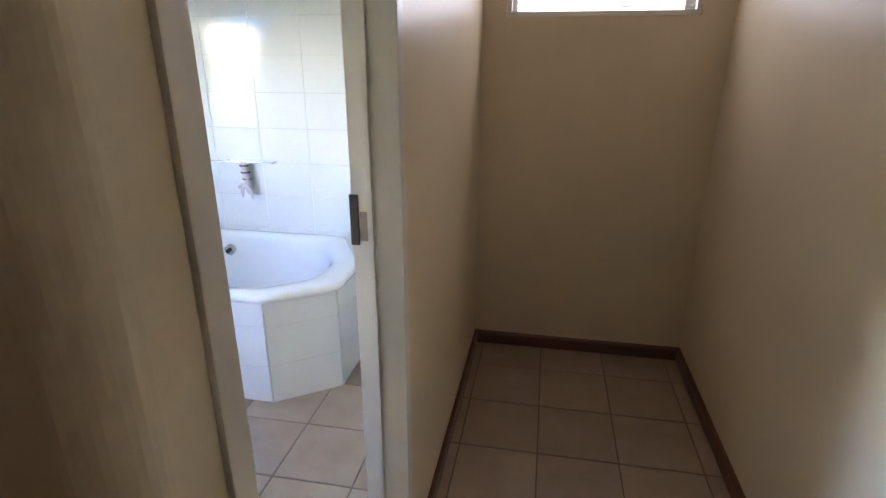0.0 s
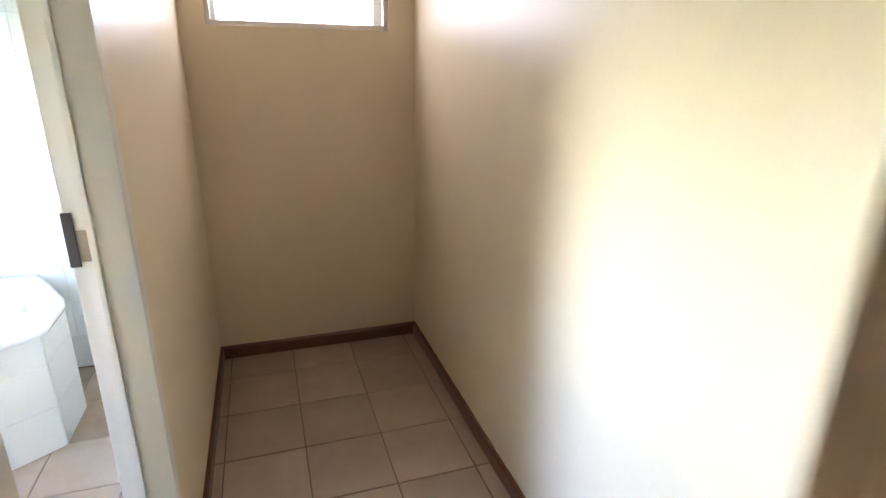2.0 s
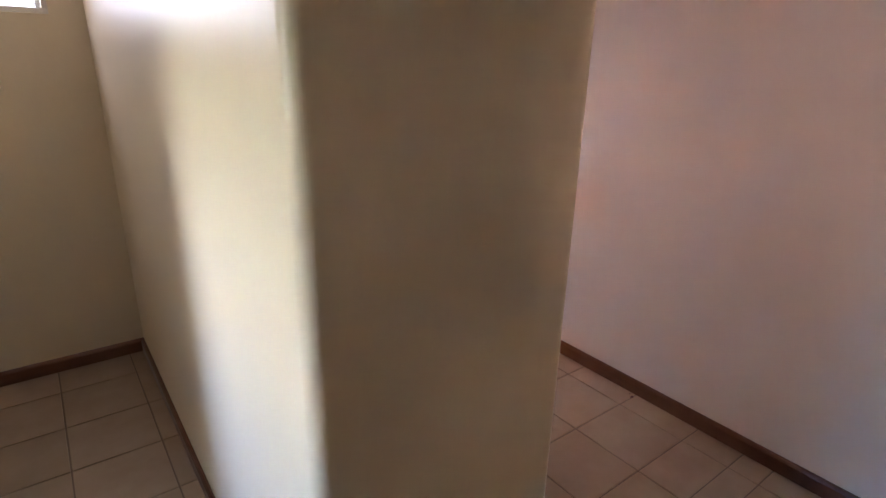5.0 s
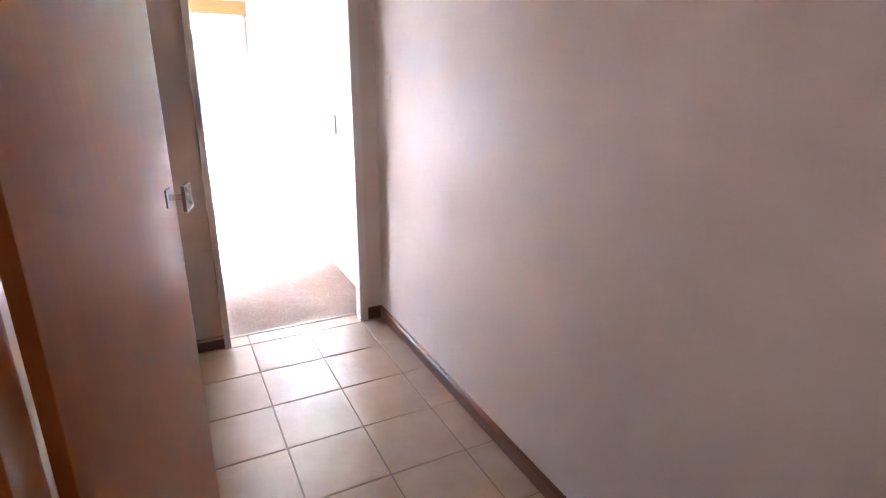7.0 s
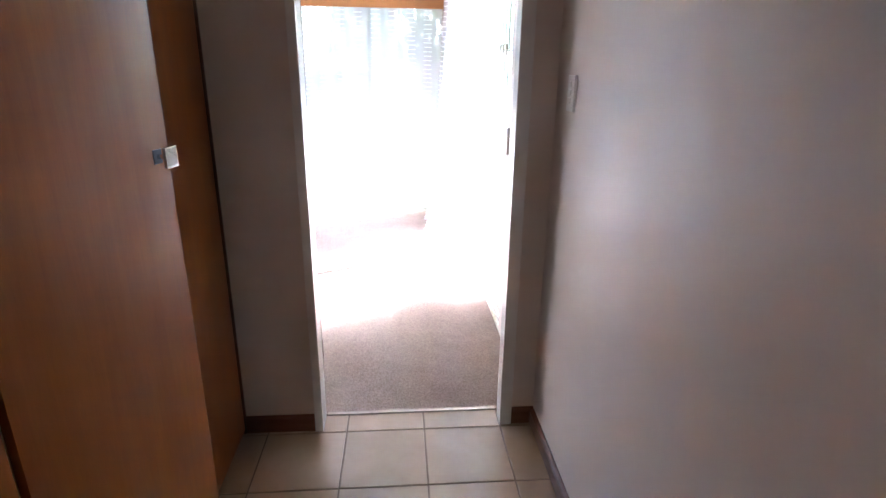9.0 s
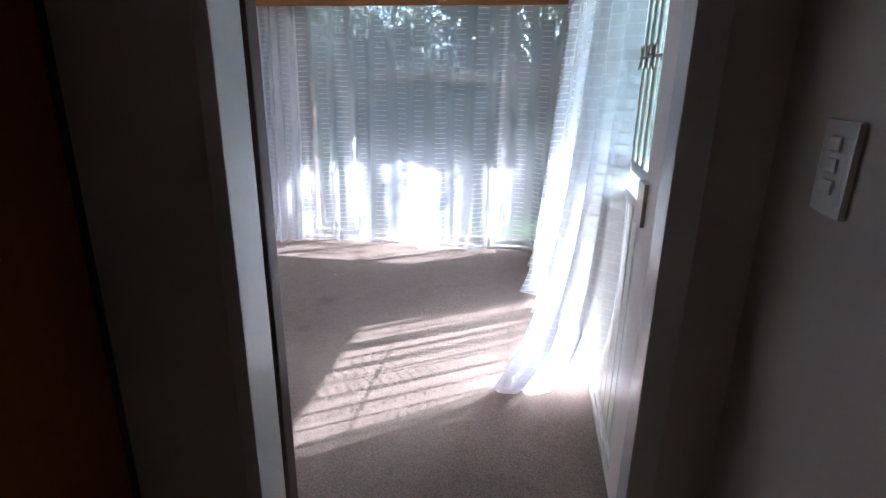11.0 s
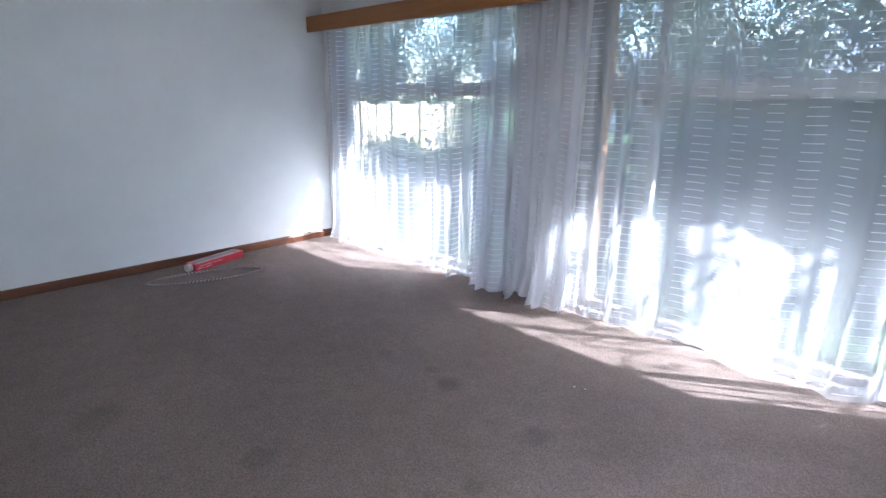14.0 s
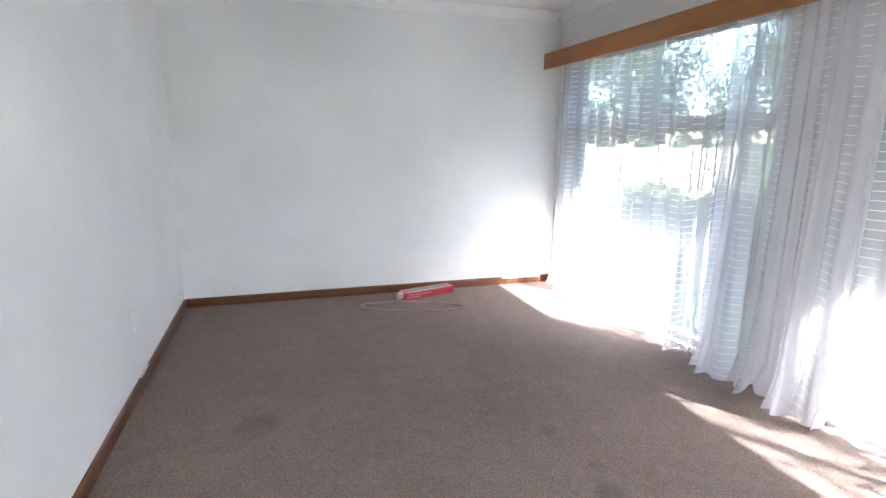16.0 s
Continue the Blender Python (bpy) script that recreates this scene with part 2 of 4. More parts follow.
def mesh_of(name, bm, material, smooth=False):
    me = bpy.data.meshes.new(name)
    bm.normal_update()
    bm.to_mesh(me)
    bm.free()
    me.materials.append(material)
    if smooth:
        me.polygons.foreach_set("use_smooth", [True] * len(me.polygons))
    return me


def part(name, bm, material, parent=None, label="", smooth=False):
    ob = new(name, mesh_of(name, bm, material, smooth))
    if parent is not None:
        ob.parent = parent
    if label:
        ob["label"] = label
    return ob


def thing(name, x, y, z, label, category, group="", rz=0.0):
    ob = new(name)
    ob.matrix_world = pose(x, y, z, 0, 0, rz)
    return tagged(ob, label, category, group)


def piece(name, b, material, parent=None, bevel=0.002, label="", boxes=None):
    """One part made of boxes, each (x0, x1, y0, y1, z0, z1)."""
    bm = bmesh.new()
    for bb in (boxes or [b]):
        box(bm, *bb, bevel=bevel)
    return part(name, bm, material, parent, label)


def setting(name, boxes, material, label, category, bevel=0.0):
    bm = bmesh.new()
    for b in boxes:
        box(bm, *b, bevel=bevel)
    return tagged(part(name, bm, material), label, category, kind="structure")


CEIL = 2.54
TOP = 2.62

# ---- walls ----
Y1 = 2.815
setting("wall_alcove_left", [(-0.30, -0.20, 1.18, Y1, 0, TOP), (-0.30, -0.20, 0.42, 1.18, 2.08, TOP)], M_CREAM, "cream painted wall with the bathroom doorway", "wall")
bm = bmesh.new()
box(bm, -0.30, -0.178, 0.29, 0.4195, 0, TOP)
es = [e for e in bm.edges if abs(e.verts[0].co.z - e.verts[1].co.z) > 1 and e.verts[0].co.y < 0.3 and e.verts[0].co.x > -0.2]
bmesh.ops.bevel(bm, geom=es, offset=0.06, segments=12, affect="EDGES", profile=0.5)
tagged(part("wall_corner", bm, M_CREAM), "cream painted wall end with a rounded corner beside the bathroom door", "wall", kind="structure")
setting("wall_alcove_end", [(-0.30, 1.0, Y1, 2.93, 0, 1.76), (-0.30, -0.085, Y1, 2.93, 1.76, TOP), (0.795, 1.0, Y1, 2.93, 1.76, TOP), (-0.085, 0.795, Y1, 2.93, 2.28, TOP)], M_CREAM, "cream painted end wall with a high narrow window", "wall")
bm = bmesh.new()
box(bm, 0.935, 1.588, 0.365, Y1, 0, TOP)
es = [e for e in bm.edges if abs(e.verts[0].co.z - e.verts[1].co.z) > 1 and e.verts[0].co.y < 1]
bmesh.ops.bevel(bm, geom=es, offset=0.03, segments=10, affect="EDGES", profile=0.5)
tagged(part("wall_pier", bm, M_CREAM), "cream painted wall between the recess and the cupboard passage", "wall", kind="structure")
setting("wall_east", [(2.895, 3.05, -1.2, 3.80, 0, TOP), (2.895, 3.05, 3.80, 6.55, 2.10, TOP), (2.895, 3.05, 6.55, 6.95, 0, TOP)], M_PINK, "pale beige painted long wall", "wall")
setting("wall_door", [(1.589, 1.944, 2.935, 3.055, 0, TOP), (2.79, 2.895, 2.935, 3.055, 0, TOP), (1.95, 2.79, 2.935, 3.055, 2.09, TOP)], M_PINK, "pale beige wall round the living room doorway", "wall")
setting("wall_room_south", [(-2.62, 1.10, 3.25, 3.36, 0, TOP), (1.0, 1.10, 3.058, 3.25, 0, TOP), (1.0, 1.588, 2.94, 3.056, 0, TOP)], M_WHITEWALL, "white painted living room wall", "wall")
setting("wall_room_west", [(-2.62, -2.50, 3.36, 6.95, 0, TOP)], M_WHITEWALL, "white painted living room wall", "wall")
setting("wall_room_north", [(-2.50, 2.895, 6.75, 6.95, 2.12, TOP), (-2.50, -2.30, 6.75, 6.95, 0, 2.12), (-0.10, 0.50, 6.75, 6.95, 0, 2.12), (2.80, 2.895, 6.75, 6.95, 0, 2.12), (-2.30, -0.10, 6.75, 6.95, -0.2, 0.03), (0.50, 2.80, 6.75, 6.95, -0.2, 0.03)], M_WHITEWALL, "white painted window wall with two tall openings", "wall")
setting("wall_hall_south", [(-1.42, 3.05, -1.32, -1.2, 0, TOP)], M_CREAM, "cream painted hall wall", "wall")
setting("wall_hall_west", [(-1.42, -1.30, -1.2, 0.289, 0, TOP)], M_CREAM, "cream painted hall wall", "wall")
setting("wall_bath_north", [(-2.7, -0.30, 2.94, 3.05, 0, TOP)], M_GROUTW, "bathroom wall behind white tiles", "wall")
setting("wall_bath_west", [(-2.8, -2.7, 1.45, 3.05, 0, TOP), (-2.8, -2.7, 0.29, 0.6, 0, TOP), (-2.8, -2.7, 0.6, 1.45, 0, 1.02), (-2.8, -2.7, 0.6, 1.45, 1.82, TOP)], M_CREAM, "bathroom wall with its window", "wall")
setting("wall_bath_south", [(-2.8, -0.301, 0.29, 0.40, 0, TOP)], M_CREAM, "bathroom wall", "wall")

# ---- ceilings and roof ----
setting("ceiling", [(-2.8, 2.9, -1.3, 2.935, CEIL, CEIL + 0.05)], M_CEIL, "white hall ceiling", "ceiling")
setting("ceiling_living_room", [(-2.5, 2.895, 3.05, 6.75, CEIL + 0.004, CEIL + 0.05)], M_CEIL, "white living room ceiling", "ceiling")
setting("roof", [(-4.0, 4.50, -2.6, 8.02, TOP + 0.001, TOP + 0.2)], painted("roof_boards", (0.45, 0.43, 0.40), 0.8), "flat roof with deep eaves", "roof")

# ---- floors ----
setting("floor", [(-2.8, 3.05, -1.3, 3.03, -0.15, -0.004)], M_GROUT, "brown grouted hall floor", "floor")
setting("carpet", [(-2.5, 2.895, 3.03, 6.75, -0.15, 0.002)], M_CARPET, "worn taupe fitted carpet with faint stains", "carpet")


def skirting(name, x0, y0, x1, y1, nx, ny, h=0.075, d=0.016):
    """A moulded board along a wall; (nx, ny) points into the room."""
    length = math.hypot(x1 - x0, y1 - y0)
    ux, uy = (x1 - x0) / length, (y1 - y0) / length
    prof = [(0, 0), (d, 0), (d, h * 0.80), (d * 0.7, h * 0.93), (d * 0.3, h), (0, h)]
    bm = bmesh.new()
    a = [bm.verts.new((x0 + nx * p, y0 + ny * p, q)) for p, q in prof]
    b = [bm.verts.new((x1 + nx * p, y1 + ny * p, q)) for p, q in prof]
    n = len(prof)
    for i in range(n):
        bm.faces.new((a[i], a[(i + 1) % n], b[(i + 1) % n], b[i]))
    bm.faces.new(a[::-1])
    bm.faces.new(b)
    bmesh.ops.recalc_face_normals(bm, faces=bm.faces)
    return tagged(part(name, bm, M_BASE_X if abs(ux) > 0.5 else M_BASE_Y), "reddish brown varnished wooden skirting board", "skirting board", kind="structure")


M_BASE_X = M_BASE
M_BASE_Y = wood("skirting_wood_y", (0.09, 0.028, 0.012), (0.19, 0.07, 0.03), 0.3, "y")
skirting("baseboard", -0.20, 1.24, -0.20, Y1 - 0.016, 1, 0)
skirting("baseboard", -0.20, Y1, 0.935, Y1, 0, -1)
skirting("baseboard", 0.935, 0.38, 0.935, Y1 - 0.016, -1, 0)
skirting("baseboard", 2.895, -1.2, 2.895, 2.918, -1, 0)
skirting("baseboard", 1.652, 2.935, 1.95, 2.935, 0, -1)
skirting("baseboard", 2.79, 2.935, 2.895, 2.935, 0, -1)
skirting("baseboard", -2.50, 3.36, 1.10, 3.36, 0, 1)
skirting("baseboard", -2.50, 3.376, -2.50, 6.75, 1, 0)

def cornice(x0, y0, x1, y1, nx, ny):
    bm = bmesh.new()
    prof = [(0, 0), (0.012, 0), (0.02, 0.012), (0.035, 0.04), (0.06, 0.062), (0.075, 0.07), (0.075, 0.083), (0, 0.083)]
    a = [bm.verts.new((x0 + nx * p, y0 + ny * p, 2.46 + q)) for p, q in prof]
    b = [bm.verts.new((x1 + nx * p, y1 + ny * p, 2.46 + q)) for p, q in prof]
    for i in range(len(prof)):
        k = (i + 1) % len(prof)
        bm.faces.new((a[i], a[k], b[k], b[i]))
    bm.faces.new(a[::-1])
    bm.faces.new(b)
    bmesh.ops.recalc_face_normals(bm, faces=bm.faces)
    tagged(part("trim", bm, M_CEIL), "white moulded ceiling cornice", "cornice", kind="structure")


cornice(-2.50, 3.36, 1.10, 3.36, 0, 1)
cornice(-2.50, 3.435, -2.50, 6.675, 1, 0)
cornice(-2.50, 6.75, 2.895, 6.75, 0, -1)

# ---- doorway to the living room ----
def door_frame():
    f = tagged(new("door_1"), "white painted door frame round an open doorway", "door frame", kind="structure")
    f.location = (0, 0, 0)
    piece("jamb", None, M_FRAME, f, 0.003, boxes=[(1.945, 1.979, 2.912, 3.02, 0, 2.05), (1.945, 1.955, 3.021, 3.057, 0, 2.05)])
    piece("jamb", None, M_FRAME, f, 0.003, boxes=[(2.744, 2.795, 2.912, 2.99, 0, 2.05), (2.768, 2.795, 2.991, 3.057, 0, 2.05)])
    piece("head", None, M_FRAME, f, 0.003, boxes=[(1.945, 2.795, 2.912, 3.075, 2.05, 2.095)])
    piece("threshold", None, M_BRASS, f, 0.001, boxes=[(1.982, 2.742, 3.022, 3.04, 0.001, 0.006)])
    return f


door_frame()

leaf = thing("room_door", 1.968, 3.062, 0.012, "dark brown wooden door folded back fully open", "door", rz=180)
piece("leaf", (0, 0.76, -0.044, 0, 0, 2.03), M_DARKDOOR, leaf, 0.004)
for zz in (0.25, 1.8):
    bm = bmesh.new()
    rod(bm, (-0.001, -0.022, zz), (-0.001, -0.022, zz + 0.09), 0.004)
    part("hinge", bm, M_DARKDOOR, leaf)

# ---- bathroom doorway ----
bf = tagged(new("door_2"), "cream painted door frame with a dark strike plate", "door frame", kind="structure")
piece("jamb", None, M_FRAMECREAM, bf, 0.003, boxes=[(-0.315, -0.17, 0.42, 0.463, 0, 2.04)])
piece("jamb", None, M_FRAMECREAM, bf, 0.003, boxes=[(-0.29, -0.17, 1.141, 1.19, 0, 2.04)])
piece("stop", (-0.249, -0.236, 1.129, 1.1408, 0, 2.039), M_FRAMECREAM, bf, 0.002)
piece("head", None, M_FRAMECREAM, bf, 0.003, boxes=[(-0.315, -0.17, 0.42, 1.19, 2.04, 2.085)])
piece("strike_plate", None, M_BRASS, bf, 0.001, "worn dark metal strike plate", boxes=[(-0.270, -0.252, 1.1385, 1.1408, 1.175, 1.245)])
piece("strike_plate", None, M_DARKMETAL, bf, 0.001, "", boxes=[(-0.292, -0.272, 1.134, 1.1405, 1.165, 1.285)])

# ---- cupboards ----
def knob(parent, x, y, z):
    k = part("knob", (lambda bm: (rod(bm, (x, y, z), (x + 0.030, y, z), 0.006), bm)[1])(bmesh.new()), M_CHROME, parent, "square chrome knob with dark engraved lines")
    bm = bmesh.new()
    box(bm, x + 0.030, x + 0.038, y - 0.025, y + 0.025, z - 0.025, z + 0.025, 0.0015)
    part("face", bm, M_CHROME, k)
    bm = bmesh.new()
    for i in range(-5, 6):
        c = i * 0.0052
        pts = []
        for w in range(7):
            a = -0.022 + w * 0.0073
            b = c + 0.25 * a + 0.0018 * math.sin(w * 2.1 + i * 1.7)
            if abs(b) < 0.022:
                pts.append((a, b))
        for (a0, b0), (a1, b1) in zip(pts, pts[1:]):
            q = [bm.verts.new((x + 0.0387, y + a0, z + b0)), bm.verts.new((x + 0.0387, y + a1, z + b1)), bm.verts.new((x + 0.0387, y + a1, z + b1 + 0.0022)), bm.verts.new((x + 0.0387, y + a0, z + b0 + 0.0022))]
            bm.faces.new(q)
            q = [bm.verts.new(v.co - Vector((0.0015, 0, 0))) for v in q]
            bm.faces.new(q[::-1])
        box(bm, x + 0.031, x + 0.037, y - 0.0256, y - 0.025, z + c * 0.85, z + c * 0.85 + 0.002)
    part("engraving", bm, M_BLACK, k)
    bm = bmesh.new()
    box(bm, x, x + 0.003, y - 0.017, y + 0.017, z - 0.017, z + 0.017, 0.001)
    part("rosette", bm, M_DARKMETAL, k)


XC = 1.635
cup = thing("built_in_cupboard", 0, 0, 0, "tall built-in cupboard with orange-brown veneer doors, one ajar", "cupboard")
piece("frame", None, M_DOORWOOD, cup, 0.002, boxes=[(1.589, XC - 0.002, 0.46, 2.932, 0.0, 0.07), (1.589, XC - 0.002, 0.46, 2.932, 2.44, 2.53), (1.589, XC - 0.002, 0.46, 0.56, 0.071, 2.439), (1.589, XC - 0.002, 1.155, 1.18, 0.071, 2.439), (1.589, XC - 0.002, 1.735, 1.755, 0.071, 2.439), (1.589, XC - 0.002, 2.35, 2.932, 0.071, 2.439)])
piece("panel", (XC, XC + 0.016, 2.365, 2.915, 0.02, 2.5), M_DOORWOOD, cup, 0.002)
piece("trim", (XC, XC + 0.022, 2.916, 2.932, 0.0, 2.5), M_DARKDOOR, cup, 0.002)


def cupboard_door(y, width, angle, z0=0.03, z1=2.43, knobbed=True, keys=False):
    d = thing("door", XC + 0.001, y, 0, "", "", rz=-angle)
    d.parent = cup
    if angle > 3:
        d["label"] = "orange-brown veneered cupboard door standing ajar"
    piece("leaf", (0, 0.02, 0.003, width - 0.003, z0, z1), M_DOORWOOD, d, 0.0015)
    if knobbed:
        knob(d, 0.02, width - 0.055, 1.275)
    if keys:
        for zz, s in ((1.17, 0.012), (1.10, 0.012), (0.98, 0.008)):
            bm = bmesh.new()
            rod(bm, (0.010, width - 0.003, zz), (0.010, width + 0.014, zz), s * 0.5)
            box(bm, 0.004, 0.016, width - 0.003, width - 0.001, zz - 0.02, zz + 0.02)
            part("catch", bm, M_BRASS, d)
    return d


cupboard_door(0.565, 0.59, 14, keys=True)
cupboard_door(1.16, 0.575, 0, knobbed=False)
cupboard_door(1.755, 0.60, 8)

hk = thing("catch_chain", XC + 0.022, 1.46, 1.066, "small steel catch plate and hanging hook on the closed door", "door catch")
piece("plate", (0.0, 0.004, -0.018, 0.022, 0.05, 0.10), M_BRASS, hk, 0.001)
piece("hasp", (0.004, 0.012, -0.02, 0.026, -0.012, 0.008), M_BRASS, hk, 0.002)
bm = bmesh.new()
rod(bm, (0.010, 0.012, -0.008), (0.006, 0.018, -0.085), 0.003, 8)
part("hook", bm, M_CHROME, hk)
piece("keeper", (0.0, 0.012, 0.010, 0.028, -0.098, -0.083), M_DARKMETAL, hk, 0.002)

# ---- light switch and socket ----
sw = thing("light_switch", 2.895, 2.745, 1.415, "white plastic light switch plate", "light switch")
piece("plate", (-0.009, 0, -0.036, 0.036, -0.058, 0.058), M_PLASTIC, sw, 0.003)
for zz in (-0.022, 0.004, 0.03):
    piece("rocker", (-0.013, -0.009, -0.012, 0.012, zz - 0.009, zz + 0.009), M_PLASTIC, sw, 0.002)
so = thing("wall_socket", -0.976, 3.361, 0.40, "white plastic wall socket above the skirting", "wall socket")
piece("plate", (-0.07, 0.07, 0, 0.011, -0.055, 0.055), M_PLASTIC, so, 0.003)
piece("rocker", (0.02, 0.042, 0.009, 0.013, -0.012, 0.012), M_PLASTIC, so, 0.002)

wire = thing("loose_wire", -1.02, 3.377, 0.078, "thin dark wire end curling over the chipped skirting", "wire")
bm = bmesh.new()
wire_pts = [(-0.10 + i * 0.02, 0.006 + 0.004 * math.sin(i * 1.7), 0.006 + 0.012 * abs(math.sin(i * 1.1))) for i in range(12)]
for wa, wb in zip(wire_pts, wire_pts[1:]):
    rod(bm, wa, wb, 0.0018, 6)
part("strand", bm, M_DARKMETAL, wire)
piece("chip", (-0.09, 0.10, -0.012, 0.001, 0.0, 0.004), M_WHITECARD, wire, 0.001, "flake of white paint")

# ---- high window in the recess ----
hw = tagged(new("window_3"), "narrow high window with a pale frame and bright obscure glass", "window", kind="structure")
piece("window_frame", None, M_FRAMECREAM, hw, 0.003, boxes=[(-0.084, 0.794, 2.83, 2.87, 1.762, 1.785), (-0.084, 0.794, 2.83, 2.87, 2.255, 2.278), (-0.084, -0.062, 2.83, 2.87, 1.786, 2.254), (0.772, 0.794, 2.83, 2.87, 1.786, 2.254)])
pane = piece("pane", (-0.061, 0.771, 2.846, 2.850, 1.786, 2.254), M_GLASS, hw, 0)
pane.visible_shadow = False
for i in range(5):
    piece("slat", (-0.061, 0.771, 2.862, 2.866, 1.80 + i * 0.09, 1.806 + i * 0.09), M_FRAME, hw, 0)

# ---- bathroom ----
def tub():
    t = thing("corner_bath", -1.35, 2.5, 0, "white corner bath with a tiled octagonal surround", "bath")
    # plan of the surround, anticlockwise, about the thing's origin
    plan = [(-0.95, -0.44), (0.27, -0.47), (0.545, -0.27), (0.545, 0.02), (0.32, 0.415), (-0.95, 0.415)]
    H = 0.53
    skin = bmesh.new()
    n = len(plan)
    for i in range(n - 2):
        (x0, y0), (x1, y1) = plan[i], plan[i + 1]
        L = math.hypot(x1 - x0, y1 - y0)
        ux, uy = (x1 - x0) / L, (y1 - y0) / L
        nx, ny = uy, -ux
        cols = max(1, round(L / 0.3)) if i != 0 else 4
        for c in range(cols):
            for r, (z0, z1) in enumerate(((0.0, 0.20), (0.20, 0.40), (0.40, H))):
                a, b = c * L / cols + 0.0012, (c + 1) * L / cols - 0.0012
                g = bmesh.new()
                q = [(a, z0 + 0.001), (b, z0 + 0.001), (b, z1 - 0.001), (a, z1 - 0.001)]
                outer = [g.verts.new((x0 + ux * s + nx * 0.008, y0 + uy * s + ny * 0.008, z)) for s, z in q]
                inner = [g.verts.new((x0 + ux * s, y0 + uy * s, z)) for s, z in q]
                g.faces.new(outer)
                g.faces.new(inner[::-1])
                for k in range(4):
                    g.faces.new((outer[k], inner[k], inner[(k + 1) % 4], outer[(k + 1) % 4]))
                part("tile", g, M_BATHTILE, t)
    low = [skin.verts.new((x, y, 0)) for x, y in plan]
    high = [skin.verts.new((x, y, H)) for x, y in plan]
    for i in range(n):
        skin.faces.new((low[i], low[(i + 1) % n], high[(i + 1) % n], high[i]))
    part("surround", skin, M_GROUTW, t)

    # rim and basin: rings of 48 points
    def ring(k_out, z, oval):
        pts = []
        for i in range(64):
            a = 2 * math.pi * i / 64
            d = Vector((math.cos(a), math.sin(a)))
            cx, cy = -0.2, -0.02
            best = 9.0
            for j in range(n):
                p, q = Vector(plan[j]), Vector(plan[(j + 1) % n])
                e = q - p
                den = d.x * e.y - d.y * e.x
                if abs(den) < 1e-6:
                    continue
                w = p - Vector((cx, cy))
                s = (w.x * e.y - w.y * e.x) / den
                u = (w.x * d.y - w.y * d.x) / den
                if s > 0 and -1e-6 <= u <= 1 + 1e-6:
                    best = min(best, s)
            r = best * (1 - oval) + oval * (0.62 * 0.40 / math.hypot(0.40 * d.x, 0.62 * d.y))
            r *= k_out
            pts.append((cx + d.x * r, cy + d.y * r, z))
        return pts

    bm = bmesh.new()
    rows = [ring(1.0, H - 0.01, 0), ring(1.025, H - 0.005, 0), ring(1.035, H + 0.012, 0), ring(1.03, H + 0.028, 0), ring(1.0, H + 0.036, 0), ring(0.93, H + 0.036, 0), ring(0.90, H + 0.030, 0.3), ring(0.93, H + 0.0, 0.75), ring(0.90, H - 0.12, 0.95), ring(0.84, H - 0.32, 1.0), ring(0.74, H - 0.40, 1.0), ring(0.4, H - 0.42, 1.0)]
    vr = [[bm.verts.new(p) for p in r] for r in rows]
    for a, b in zip(vr, vr[1:]):
        for i in range(64):
            bm.faces.new((a[i], a[(i + 1) % 64], b[(i + 1) % 64], b[i]))
    bm.faces.new(vr[-1])
    part("basin", bm, M_TUB, t, smooth=True)
    bm = bmesh.new()
    rod(bm, (-0.37, 0.33, 0.47), (-0.37, 0.30, 0.465), 0.032, 20)
    ov = part("overflow", bm, M_CHROME, t)
    bm = bmesh.new()
    rod(bm, (-0.37, 0.30, 0.465), (-0.37, 0.285, 0.463), 0.012, 12)
    part("screw", bm, M_DARKMETAL, ov)
    return t


tub()


def bath_tiles():
    """Glazed tiles on the far wall of the bathroom."""
    wall = bpy.data.objects["wall_bath_north"]
    cache = {}
    for r in range(1, 13):
        z0, z1 = r * 0.2 - 0.0, r * 0.2 + 0.2
        for c in range(8):
            x1 = -0.305 - c * 0.3
            x0 = max(x1 - 0.3, -2.69)
            key = round(x1 - x0, 3)
            if key not in cache:
                bm = bmesh.new()
                box(bm, -key / 2 + 0.001, key / 2 - 0.001, -0.004, 0.004, -0.099, 0.099, 0.0012)
                cache[key] = mesh_of("wall_tile", bm, M_BATHTILE)
            o = new("wall_tile", cache[key])
            o.location = ((x0 + x1) / 2, 2.9355, (z0 + z1) / 2 - 0.01)
            o.parent = wall


bath_tiles()
rail = thing("towel_rail", -1.62, 2.931, 0.995, "thin chrome towel rail on white tiles", "towel rail")
bm = bmesh.new()
rod(bm, (-0.34, -0.035, 0), (0.20, -0.035, 0), 0.004)
part("bar", bm, M_CHROME, rail)
for xx in (-0.34, 0.20, -0.1):
    bm = bmesh.new()
    rod(bm, (xx, 0, 0), (xx, -0.038, 0), 0.007)
    part("bracket", bm, M_CHROME, rail)
M_CLOTH = painted("off_white_cloth", (0.62, 0.55, 0.56), 0.9)
M_BROWNCLOTH = painted("brown_bands", (0.12, 0.05, 0.05), 0.9)
cl = thing("bath_puff", -1.60, 2.885, 0.855, "bunched off-white cloth with brown bands hanging from the rail", "wash cloth")


